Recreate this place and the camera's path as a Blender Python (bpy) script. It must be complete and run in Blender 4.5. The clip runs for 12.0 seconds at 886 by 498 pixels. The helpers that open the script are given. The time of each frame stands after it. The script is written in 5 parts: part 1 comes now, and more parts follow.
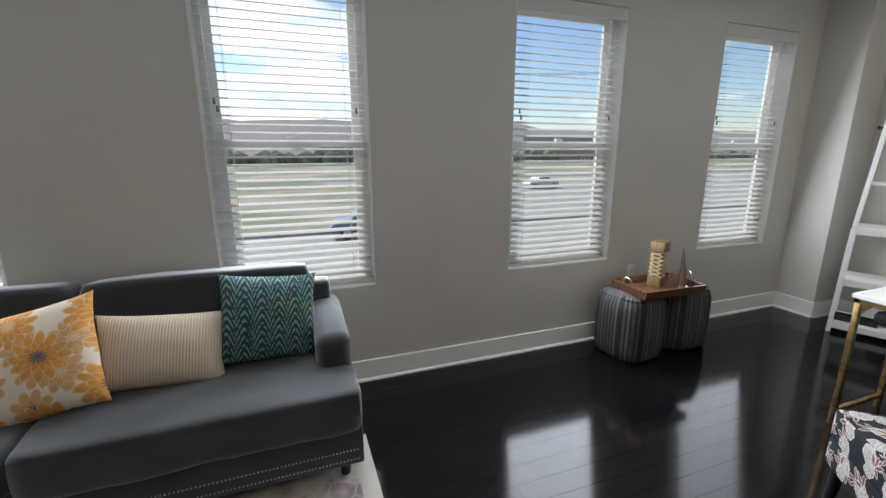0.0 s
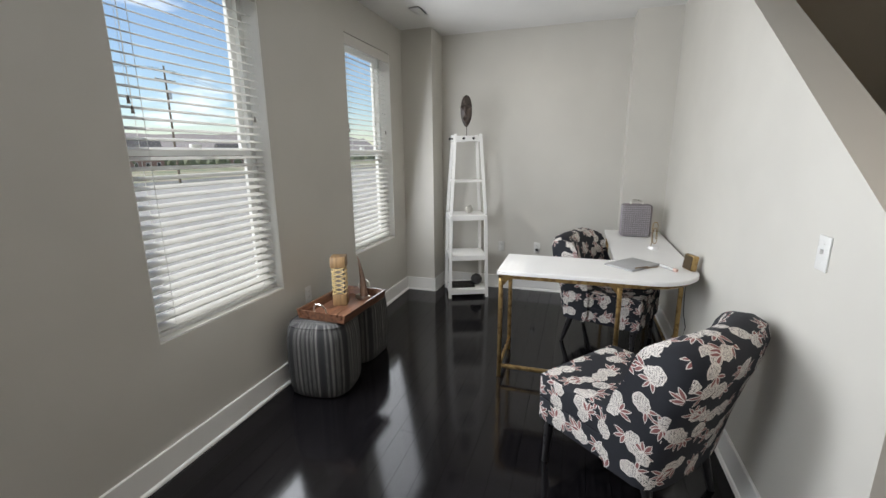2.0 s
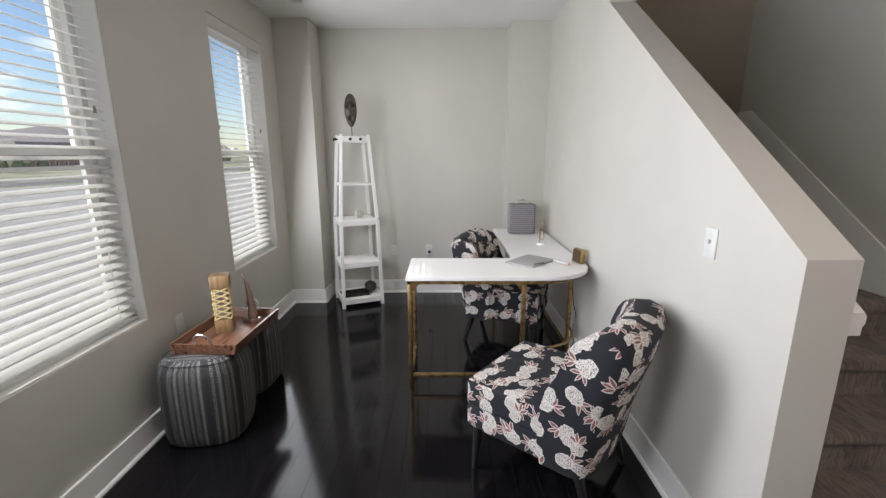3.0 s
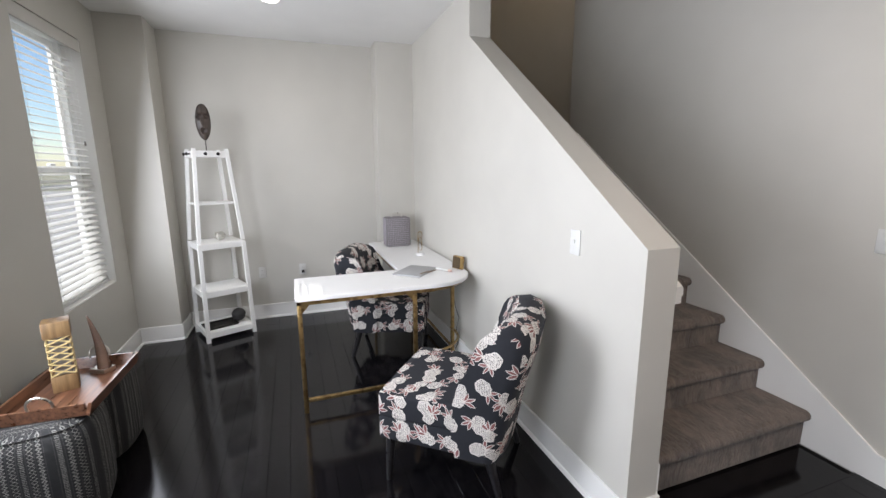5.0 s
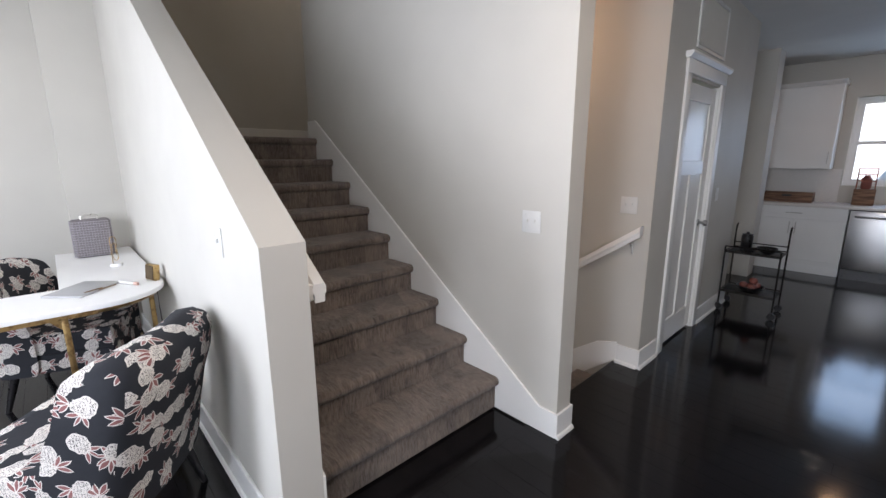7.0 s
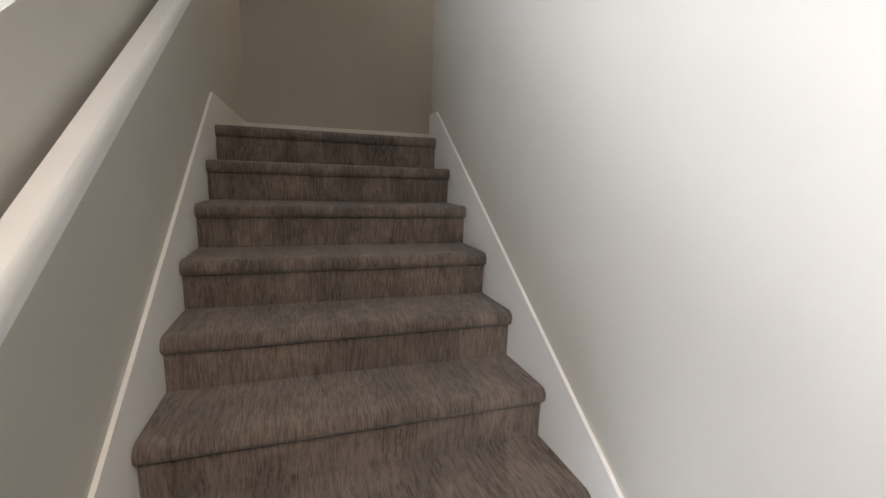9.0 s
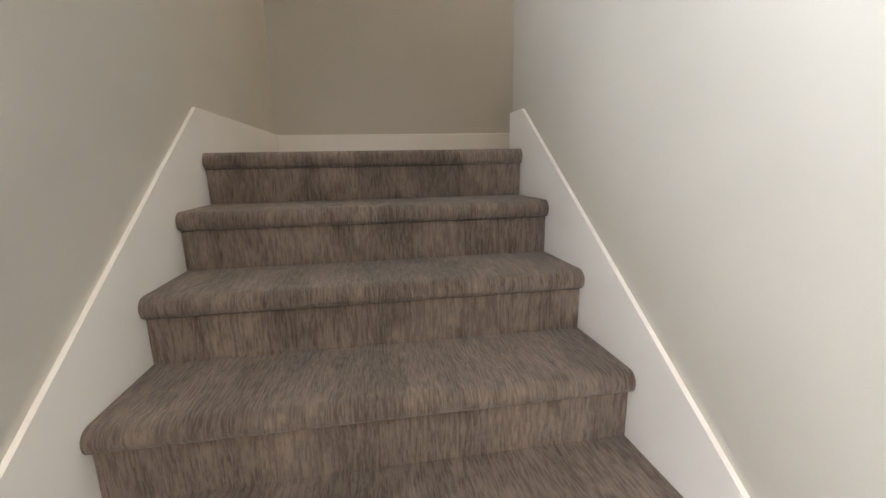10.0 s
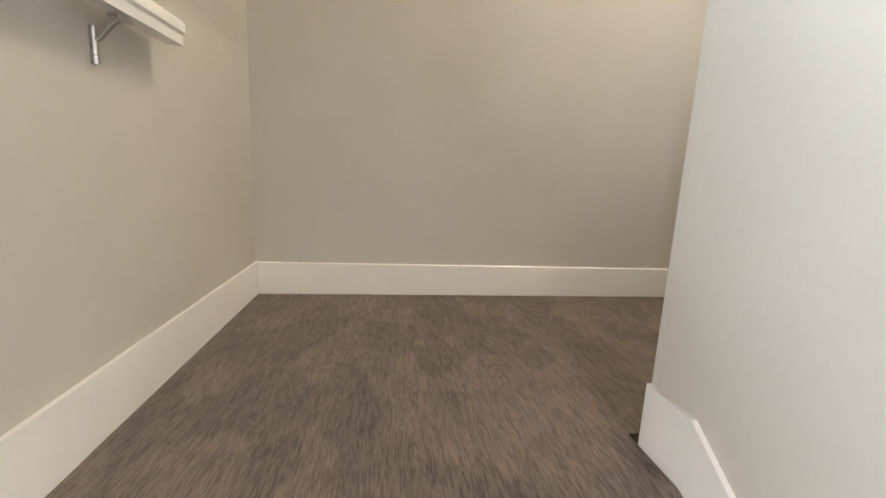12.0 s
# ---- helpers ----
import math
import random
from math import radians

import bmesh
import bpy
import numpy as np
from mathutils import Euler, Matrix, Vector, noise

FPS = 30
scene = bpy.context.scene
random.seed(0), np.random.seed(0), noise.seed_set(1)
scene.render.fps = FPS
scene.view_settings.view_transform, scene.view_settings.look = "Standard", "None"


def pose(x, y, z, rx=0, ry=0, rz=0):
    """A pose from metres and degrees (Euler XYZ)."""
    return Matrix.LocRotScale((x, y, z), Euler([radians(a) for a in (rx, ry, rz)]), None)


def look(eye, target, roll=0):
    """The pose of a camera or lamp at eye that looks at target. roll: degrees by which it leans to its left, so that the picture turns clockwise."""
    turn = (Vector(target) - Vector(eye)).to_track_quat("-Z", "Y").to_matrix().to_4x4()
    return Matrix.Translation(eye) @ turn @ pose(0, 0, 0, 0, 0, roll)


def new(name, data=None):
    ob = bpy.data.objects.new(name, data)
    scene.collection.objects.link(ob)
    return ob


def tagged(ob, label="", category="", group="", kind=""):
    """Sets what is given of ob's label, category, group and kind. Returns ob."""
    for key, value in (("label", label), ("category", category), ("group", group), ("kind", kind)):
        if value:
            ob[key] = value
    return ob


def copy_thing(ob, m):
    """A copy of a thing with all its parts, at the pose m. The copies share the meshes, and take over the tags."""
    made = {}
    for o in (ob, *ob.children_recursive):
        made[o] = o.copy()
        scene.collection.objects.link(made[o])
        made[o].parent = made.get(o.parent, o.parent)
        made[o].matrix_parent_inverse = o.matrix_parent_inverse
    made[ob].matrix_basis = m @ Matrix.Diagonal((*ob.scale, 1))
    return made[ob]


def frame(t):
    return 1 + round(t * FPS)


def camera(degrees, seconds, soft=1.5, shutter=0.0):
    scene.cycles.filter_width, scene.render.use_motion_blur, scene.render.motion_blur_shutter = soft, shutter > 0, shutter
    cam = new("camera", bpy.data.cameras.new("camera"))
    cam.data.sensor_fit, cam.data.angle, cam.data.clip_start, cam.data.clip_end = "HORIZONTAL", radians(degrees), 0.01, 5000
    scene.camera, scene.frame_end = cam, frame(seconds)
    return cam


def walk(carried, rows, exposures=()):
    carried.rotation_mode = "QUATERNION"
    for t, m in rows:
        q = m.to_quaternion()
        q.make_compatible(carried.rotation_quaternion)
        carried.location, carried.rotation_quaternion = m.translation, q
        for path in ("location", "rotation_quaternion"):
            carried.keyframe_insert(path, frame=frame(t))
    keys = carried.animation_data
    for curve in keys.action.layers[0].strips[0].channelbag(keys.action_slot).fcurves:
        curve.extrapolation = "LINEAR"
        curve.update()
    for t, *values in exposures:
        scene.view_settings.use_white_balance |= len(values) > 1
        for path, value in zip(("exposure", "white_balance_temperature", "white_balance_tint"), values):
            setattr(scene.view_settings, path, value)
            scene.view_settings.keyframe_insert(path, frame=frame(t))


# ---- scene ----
cam = camera(93.2, 12.0)
PATH = [
    (0, (0.756, 0.036, 1.486), (1.423, 1.865, 1.029), -0.1),
    (0.5, (0.794, 0.245, 1.487), (1.83, 1.903, 1.063), -1.0),
    (1, (0.815, 0.504, 1.499), (2.215, 1.864, 1.064), -0.8),
    (1.5, (0.843, 0.699, 1.497), (2.531, 1.679, 1.06), -0.6),
    (2, (0.867, 0.792, 1.509), (2.724, 1.387, 1.064), -0.5),
    (2.5, (0.929, 0.919, 1.491), (2.866, 1.164, 1.056), -0.2),
    (2.7, (0.965, 0.956, 1.495), (2.912, 1.086, 1.057), -0.1),
    (4.3, (0.968, 1.276, 1.539), (2.909, 0.995, 1.149), -0.5),
    (4.5, (0.964, 1.277, 1.53), (2.894, 0.921, 1.146), -0.3),
    (5, (0.926, 1.23, 1.521), (2.777, 0.573, 1.141), -0.4),
    (5.5, (0.865, 1.129, 1.534), (2.559, 0.135, 1.156), -0.8),
    (6, (0.806, 1.027, 1.528), (2.333, -0.206, 1.145), -1.0),
    (6.5, (0.755, 0.812, 1.524), (2.166, -0.546, 1.118), -0.7),
    (6.7, (0.71, 0.675, 1.511), (2.121, -0.682, 1.102), -0.5),
    (8.3, (1.353, -0.302, 1.459), (3.06, -1.265, 1.061), 1.6),
    (8.5, (1.49, -0.391, 1.453), (3.25, -1.269, 1.087), 2.5),
    (8.7, (1.635, -0.491, 1.453), (3.443, -1.26, 1.085), 2.6),
    (9, (1.883, -0.599, 1.448), (3.752, -1.227, 1.112), 1.9),
    (9.5, (2.324, -0.729, 1.467), (4.257, -1.123, 1.141), 3.1),
    (10, (2.725, -0.762, 1.625), (4.658, -1.086, 1.23), -1.1),
    (10.5, (3.004, -0.803, 1.824), (4.951, -1.115, 1.492), 2.3),
    (11, (3.222, -0.802, 1.968), (5.179, -1.126, 1.717), 0.9),
    (11.5, (3.457, -0.794, 2.114), (5.395, -1.175, 1.795), 1.2),
    (12, (3.723, -0.775, 2.293), (5.672, -1.039, 1.932), 2.7),
]
walk(cam, [(t, look(eye, target, roll)) for t, eye, target, roll in PATH],
     exposures=[(0.0, -0.1, 6300, 9), (1.0, -0.12, 6550, 3), (2.5, 0.1, 6600, 11), (4.5, 0.1, 6500, 12), (5.5, 0.54, 6300, 12), (6.5, 0.64, 6180, 13),
                (8.3, 0.86, 6220, 11), (9.0, 1.36, 6400, 11), (9.5, 1.88, 6600, 11), (10.5, 2.6, 6450, 9), (11.5, 2.88, 6400, 9), (12.0, 3.1, 6380, 9)])

# ---- world, sun and large lights ----
world = bpy.data.worlds.new("sky")
scene.world = world
world.use_nodes = True
wt = world.node_tree
sky = wt.nodes.new("ShaderNodeTexSky")
sky.sky_type = "NISHITA"
sky.sun_disc = False
sky.sun_elevation = radians(40.8)
sky.sun_rotation = radians(-26.6)
sky.ozone_density, sky.dust_density = 2.5, 0.4
wco = wt.nodes.new("ShaderNodeTexCoord")
wmap = wt.nodes.new("ShaderNodeMapping")
wmap.inputs["Scale"].default_value = (3, 3, 9)
wt.links.new(wco.outputs["Generated"], wmap.inputs[0])
wn = wt.nodes.new("ShaderNodeTexNoise")
wn.inputs["Scale"].default_value, wn.inputs["Detail"].default_value = 1.6, 6
wt.links.new(wmap.outputs[0], wn.inputs["Vector"])
wr = wt.nodes.new("ShaderNodeMapRange")
wr.inputs[1].default_value, wr.inputs[2].default_value = 0.6, 0.78
wsep = wt.nodes.new("ShaderNodeSeparateXYZ")
wt.links.new(wco.outputs["Generated"], wsep.inputs[0])
wbank = wt.nodes.new("ShaderNodeMapRange")
wbank.inputs[1].default_value, wbank.inputs[2].default_value, wbank.inputs[3].default_value, wbank.inputs[4].default_value = 0.1, 0.5, 0.17, 0.0
wt.links.new(wsep.outputs[0], wbank.inputs[0])
wadd = wt.nodes.new("ShaderNodeMath")
wt.links.new(wn.outputs[0], wadd.inputs[0])
wt.links.new(wbank.outputs[0], wadd.inputs[1])
wt.links.new(wadd.outputs[0], wr.inputs[0])
wm = wt.nodes.new("ShaderNodeMix")
wm.data_type = "RGBA"
wt.links.new(wr.outputs[0], wm.inputs[0])
wt.links.new(sky.outputs[0], wm.inputs[6])
wm.inputs[7].default_value = (9.5, 9.8, 10.2, 1)
wt.links.new(wm.outputs[2], wt.nodes["Background"].inputs[0])
wt.nodes["Background"].inputs[1].default_value = 0.15


def lamp(name, kind, m, energy, color=(1, 1, 1), **values):
    data = bpy.data.lights.new(name, kind)
    data.energy, data.color = energy, color
    if kind == "AREA":
        data.shape = "RECTANGLE"
        data.size, data.size_y = values["size"], values["size_y"]
    if kind == "POINT":
        data.shadow_soft_size = 0.09
    if kind == "SUN":
        data.angle = values["angle"]
    ob = new(name, data)
    ob.matrix_world = m
    return ob


SUN_EYE = Vector((math.sin(radians(-26.6)) * math.cos(radians(40.8)), math.cos(radians(-26.6)) * math.cos(radians(40.8)), math.sin(radians(40.8))))
lamp("sun", "SUN", look(SUN_EYE * 10, (0, 0, 0)), 5.0, (1, 0.975, 0.94), angle=radians(0.5))
WINDOWS = [(-1.46, -0.58), (0.35, 1.235), (2.195, 3.085), (4.045, 4.895)]
WZ0, WZ1 = 0.64, 2.452
for (wx0, wx1), power in zip(WINDOWS, (32, 38, 46, 18)):
    lamp("window_daylight", "AREA", look(((wx0 + wx1) / 2, 2.485, 1.5), ((wx0 + wx1) / 2, 0, 1.1)), power, (0.88, 0.92, 1.0), size=0.8, size_y=1.55)
lamp("kitchen_daylight", "AREA", look((0.75, -7.2, 1.7), (0.75, 0, 1.4)), 4.5, (0.5, 0.7, 1.0), size=0.6, size_y=0.95)
lamp("upstairs_light", "AREA", look((5.1, -2.1, 5.1), (5.45, -0.9, 1.9)), 7.5, (1, 0.82, 0.62), size=0.8, size_y=0.8)
lamp("downstairs_light", "POINT", pose(2.9, -2.0, 2.45), 6.3, (1, 0.6, 0.34))
# Unseen warm lamp added to brighten the stair wall; it has no fixture.
lamp("unseen_warm_downlight", "AREA", look((0.95, -0.6, 2.725), (0.95, -0.6, 0)), 15, (1, 0.8, 0.62), size=0.14, size_y=0.14)
lamp("kitchen_ceiling_light", "AREA", look((0.68, -6.1, 2.725), (0.68, -6.1, 0)), 2.2, (1, 0.55, 0.26), size=0.2, size_y=0.2)
lamp("nook_downlight", "AREA", look((4.5, 1.29, 2.725), (4.5, 1.29, 0)), 2.4, (1, 0.9, 0.78), size=0.1, size_y=0.1)

# ---- materials ----


class Nodes:
    """A small builder for one procedural material."""

    def __init__(self, name, rough=0.5, metal=0.0):
        self.mat = bpy.data.materials.new(name)
        self.mat.use_nodes = True
        self.t = self.mat.node_tree
        self.b = self.t.nodes["Principled BSDF"]
        self.b.inputs["Roughness"].default_value = rough
        self.b.inputs["Metallic"].default_value = metal
        self.co = self.t.nodes.new("ShaderNodeTexCoord").outputs["Object"]

    def put(self, sock, value):
        if hasattr(value, "is_output"):
            self.t.links.new(value, sock)
        elif isinstance(value, tuple) and len(value) == 3 and sock.type == "RGBA":
            sock.default_value = (*value, 1)
        else:
            sock.default_value = value

    def map(self, scale=(1, 1, 1), rot=(0, 0, 0), loc=(0, 0, 0), co=None):
        n = self.t.nodes.new("ShaderNodeMapping")
        self.t.links.new(co or self.co, n.inputs[0])
        n.inputs["Scale"].default_value, n.inputs["Rotation"].default_value, n.inputs["Location"].default_value = scale, rot, loc
        return n.outputs[0]

    def noise(self, scale, detail=3.0, co=None, rough=0.55):
        n = self.t.nodes.new("ShaderNodeTexNoise")
        self.t.links.new(co or self.co, n.inputs["Vector"])
        n.inputs["Scale"].default_value, n.inputs["Detail"].default_value, n.inputs["Roughness"].default_value = scale, detail, rough
        return n.outputs[0]

    def motif(self, scale, co, random=0.8):
        """Cells on a plane: distance, angle and a random number about each cell's own centre."""
        n = self.t.nodes.new("ShaderNodeTexVoronoi")
        n.voronoi_dimensions = "2D"
        self.t.links.new(co, n.inputs["Vector"])
        n.inputs["Scale"].default_value, n.inputs["Randomness"].default_value = scale, random
        cx, cy, cz = self.split(co)
        px, py, pz = self.split(n.outputs["Position"])
        rnd = self.split(n.outputs["Color"])
        ang = self.math("ARCTAN2", self.math("SUBTRACT", cy, py), self.math("SUBTRACT", cx, px))
        return n.outputs["Distance"], self.math("ADD", ang, self.math("MULTIPLY", rnd[0], 6.283)), rnd[1]

    def voronoi(self, scale, feature="F1", out="Distance", co=None, random=1.0):
        n = self.t.nodes.new("ShaderNodeTexVoronoi")
        n.feature = feature
        self.t.links.new(co or self.co, n.inputs["Vector"])
        n.inputs["Scale"].default_value, n.inputs["Randomness"].default_value = scale, random
        return n.outputs[out]

    def wave(self, scale, distort=0.0, direction="X", co=None, detail=2.0, dscale=1.0):
        n = self.t.nodes.new("ShaderNodeTexWave")
        n.bands_direction = direction
        self.t.links.new(co or self.co, n.inputs["Vector"])
        n.inputs["Scale"].default_value, n.inputs["Distortion"].default_value = scale, distort
        n.inputs["Detail"].default_value, n.inputs["Detail Scale"].default_value = detail, dscale
        return n.outputs["Fac"]

    def math(self, op, a, b=0.0, c=0.0):
        n = self.t.nodes.new("ShaderNodeMath")
        n.operation = op
        for sock, v in zip(n.inputs, (a, b, c)):
            self.put(sock, v)
        return n.outputs[0]

    def split(self, co=None):
        n = self.t.nodes.new("ShaderNodeSeparateXYZ")
        self.t.links.new(co or self.co, n.inputs[0])
        return n.outputs

    def join(self, x, y, z):
        n = self.t.nodes.new("ShaderNodeCombineXYZ")
        for sock, v in zip(n.inputs, (x, y, z)):
            self.put(sock, v)
        return n.outputs[0]

    def step(self, v, lo, hi):
        n = self.t.nodes.new("ShaderNodeMapRange")
        n.interpolation_type = "SMOOTHSTEP"
        self.put(n.inputs[0], v)
        n.inputs[1].default_value, n.inputs[2].default_value = lo, hi
        return n.outputs[0]

    def mix(self, f, a, b, blend="MIX"):
        n = self.t.nodes.new("ShaderNodeMix")
        n.data_type, n.blend_type = "RGBA", blend
        self.put(n.inputs[0], f)
        self.put(n.inputs[6], a)
        self.put(n.inputs[7], b)
        return n.outputs[2]

    def random(self):
        return self.t.nodes.new("ShaderNodeObjectInfo").outputs["Random"]

    def island(self):
        return self.t.nodes.new("ShaderNodeNewGeometry").outputs["Random Per Island"]

    def color(self, v):
        self.put(self.b.inputs["Base Color"], v)
        return self

    def rough(self, v):
        self.put(self.b.inputs["Roughness"], v)
        return self

    def bump(self, height, distance=0.002, strength=0.5):
        n = self.t.nodes.new("ShaderNodeBump")
        n.inputs["Distance"].default_value, n.inputs["Strength"].default_value = distance, strength
        self.put(n.inputs["Height"], height)
        self.t.links.new(n.outputs[0], self.b.inputs["Normal"])
        return self


def paint(name, color, rough=0.55, grain=250.0, bump=0.0006):
    m = Nodes(name, rough)
    broad = m.step(m.noise(1.3, 3), 0.3, 0.7)
    dark = tuple(c * 0.93 for c in color)
    m.color(m.mix(broad, dark, color))
    m.rough(m.math("ADD", m.math("MULTIPLY", m.noise(6, 4), 0.15), rough - 0.07))
    m.bump(m.noise(grain, 2), bump, 0.4)
    return m.mat


def plain(name, color, rough=0.5, metal=0.0, vary=0.15, scale=20.0):
    m = Nodes(name, rough, metal)
    m.color(m.mix(m.noise(scale, 4), tuple(c * (1 - vary) for c in color), tuple(min(1, c * (1 + vary)) for c in color)))
    m.rough(m.math("ADD", m.math("MULTIPLY", m.noise(scale * 2, 3), 0.2), max(0.02, rough - 0.1)))
    return m.mat


WALL = paint("wall_paint", (0.55, 0.529, 0.478))
CEILING = paint("ceiling_paint", (0.72, 0.71, 0.69), 0.8)
TRIM = paint("trim_paint", (0.83, 0.82, 0.79), 0.35, 90, 0.0002)


def floor_wood():
    m = Nodes("dark_floor_wood", 0.2)
    m.b.inputs["Specular IOR Level"].default_value = 0.28
    r = m.random()
    shift = m.math("MULTIPLY", r, 37.0)
    x, y, z = m.split()
    co = m.join(m.math("ADD", x, shift), y, z)
    grain = m.noise(1.0, 5, m.map((3, 60, 20), co=co))
    m.color(m.mix(m.step(grain, 0.35, 0.7), (0.0035, 0.0033, 0.004), (0.009, 0.008, 0.009)))
    m.rough(m.math("ADD", m.math("MULTIPLY", grain, 0.05), m.math("ADD", m.math("MULTIPLY", r, 0.012), 0.08)))
    wavy = m.noise(2.2, 2, m.map((1, 3, 1), co=co))
    m.bump(m.math("ADD", m.math("MULTIPLY", grain, 0.12), wavy), 0.0005, 0.1)
    return m.mat


def carpet_material():
    m = Nodes("ribbed_carpet", 0.95)
    fine = m.noise(1, 3, m.map((26, 230, 26)), 0.65)
    streak = m.noise(1, 3, m.map((11, 80, 11), loc=(3.1, 0, 1.7)), 0.6)
    marks = m.step(m.noise(1, 3, m.map((3.2, 6.5, 3.2), (0, 0, 0.5)), 0.5), 0.47, 0.53)
    tufts = m.step(m.noise(9, 5, rough=0.7), 0.36, 0.66)
    patch = m.math("ADD", m.math("MULTIPLY", marks, 0.5), m.math("MULTIPLY", tufts, 0.5))
    base = m.mix(patch, (0.085, 0.064, 0.05), (0.215, 0.165, 0.13))
    lines = m.step(m.math("ADD", m.math("MULTIPLY", fine, 0.65), m.math("MULTIPLY", streak, 0.35)), 0.40, 0.62)
    c = m.mix(lines, m.mix(0.42, base, (0.035, 0.027, 0.024)), m.mix(0.25, base, (0.34, 0.28, 0.24)))
    m.color(c)
    m.bump(m.math("ADD", lines, m.math("MULTIPLY", m.noise(420, 2), 0.5)), 0.004, 0.7)
    m.b.inputs["Sheen Weight"].default_value = 0.2
    return m.mat


FLOOR = floor_wood()
CARPET = carpet_material()

# ---- mesh helpers ----


def mesh_of(name, bm):
    me = bpy.data.meshes.new(name)
    bm.normal_update()
    bm.to_mesh(me)
    bm.free()
    return me


def smooth(me, angle=35):
    me.polygons.foreach_set("use_smooth", [True] * len(me.polygons))
    me.set_sharp_from_angle(angle=radians(angle))


def box_uv(me):
    """Lays cloth on each side of a body straight, in metres."""
    uv = me.uv_layers.new(name="cloth")
    for p in me.polygons:
        n = [abs(c) for c in p.normal]
        k = n.index(max(n))
        for i in p.loop_indices:
            c = me.vertices[me.loops[i].vertex_index].co
            uv.data[i].uv = ((c.y + 0.37, c.z), (c.x, c.z + 0.11), (c.x, c.y + 0.53))[k]


def part(name, bm, material, parent=None, label="", soft=True):
    me = mesh_of(name, bm)
    if material:
        me.materials.append(material)
    if soft:
        smooth(me)
    ob = new(name, me)
    if parent is not None:
        ob.parent = parent
    if label:
        ob["label"] = label
    return ob


def thing(name, m, label, category, group="", kind=""):
    ob = new(name)
    ob.matrix_world = m
    return tagged(ob, label, category, group, kind)


def box(x0, x1, y0, y1, z0, z1, bm=None, bevel=0.0, segments=2):
    bm = bm or bmesh.new()
    made = bmesh.ops.create_cube(bm, size=1, matrix=Matrix.Translation(((x0 + x1) / 2, (y0 + y1) / 2, (z0 + z1) / 2)) @ Matrix.Diagonal((x1 - x0, y1 - y0, z1 - z0, 1)))
    if bevel:
        edges = list({e for v in made["verts"] for e in v.link_edges})
        bmesh.ops.bevel(bm, geom=edges, offset=bevel, segments=segments, profile=0.5, affect="EDGES")
    return bm


def prism(points, axis, lo, hi, bm=None):
    """A polygon of (a, b) pushed out along an axis: x gives (y, z), y gives (x, z), z gives (x, y)."""
    bm = bm or bmesh.new()
    put = {"x": lambda a, b, c: (c, a, b), "y": lambda a, b, c: (a, c, b), "z": lambda a, b, c: (a, b, c)}[axis]
    low = [bm.verts.new(put(a, b, lo)) for a, b in points]
    top = [bm.verts.new(put(a, b, hi)) for a, b in points]
    n = len(points)
    faces = [bm.faces.new(low), bm.faces.new(top[::-1])]
    faces += [bm.faces.new((low[i], top[i], top[(i + 1) % n], low[(i + 1) % n])) for i in range(n)]
    bmesh.ops.recalc_face_normals(bm, faces=faces)
    return bm


def rod(a, b, r0, r1=None, sides=12, bm=None):
    bm = bm or bmesh.new()
    a, b = Vector(a), Vector(b)
    d = b - a
    m = Matrix.Translation((a + b) / 2) @ d.to_track_quat("Z", "Y").to_matrix().to_4x4()
    bmesh.ops.create_cone(bm, cap_ends=True, segments=sides, radius1=r0, radius2=r0 if r1 is None else r1, depth=d.length, matrix=m)
    return bm


def tube(points, radius, sides=8, closed=False, bm=None):
    """A round bar along points."""
    bm = bm or bmesh.new()
    pts = [Vector(p) for p in points]
    n = len(pts)
    rings = []
    for i, p in enumerate(pts):
        a = pts[(i - 1) % n] if closed or i > 0 else p
        b = pts[(i + 1) % n] if closed or i < n - 1 else p
        q = (b - a).to_track_quat("Z", "Y")
        rings.append([bm.verts.new(p + q @ Vector((radius * math.cos(k * math.tau / sides), radius * math.sin(k * math.tau / sides), 0))) for k in range(sides)])
    for i in range(n if closed else n - 1):
        a, b = rings[i], rings[(i + 1) % n]
        if closed and i == n - 1:
            off = min(range(sides), key=lambda s: (a[0].co - b[s].co).length)
            b = b[off:] + b[:off]
        for k in range(sides):
            bm.faces.new((a[k], a[(k + 1) % sides], b[(k + 1) % sides], b[k]))
    if not closed:
        bm.faces.new(rings[0][::-1])
        bm.faces.new(rings[-1])
    bmesh.ops.recalc_face_normals(bm, faces=bm.faces)
    return bm


def lathe(profile, sides=24, bm=None, at=(0, 0, 0)):
    """A turned body from (radius, z) pairs."""
    bm = bm or bmesh.new()
    rings = []
    for r, z in profile:
        rings.append([bm.verts.new((at[0] + r * math.cos(k * math.tau / sides), at[1] + r * math.sin(k * math.tau / sides), at[2] + z)) for k in range(sides)])
    for a, b in zip(rings, rings[1:]):
        for k in range(sides):
            bm.faces.new((a[k], a[(k + 1) % sides], b[(k + 1) % sides], b[k]))
    bm.faces.new(rings[0][::-1])
    bm.faces.new(rings[-1])
    bmesh.ops.recalc_face_normals(bm, faces=bm.faces)
    return bm


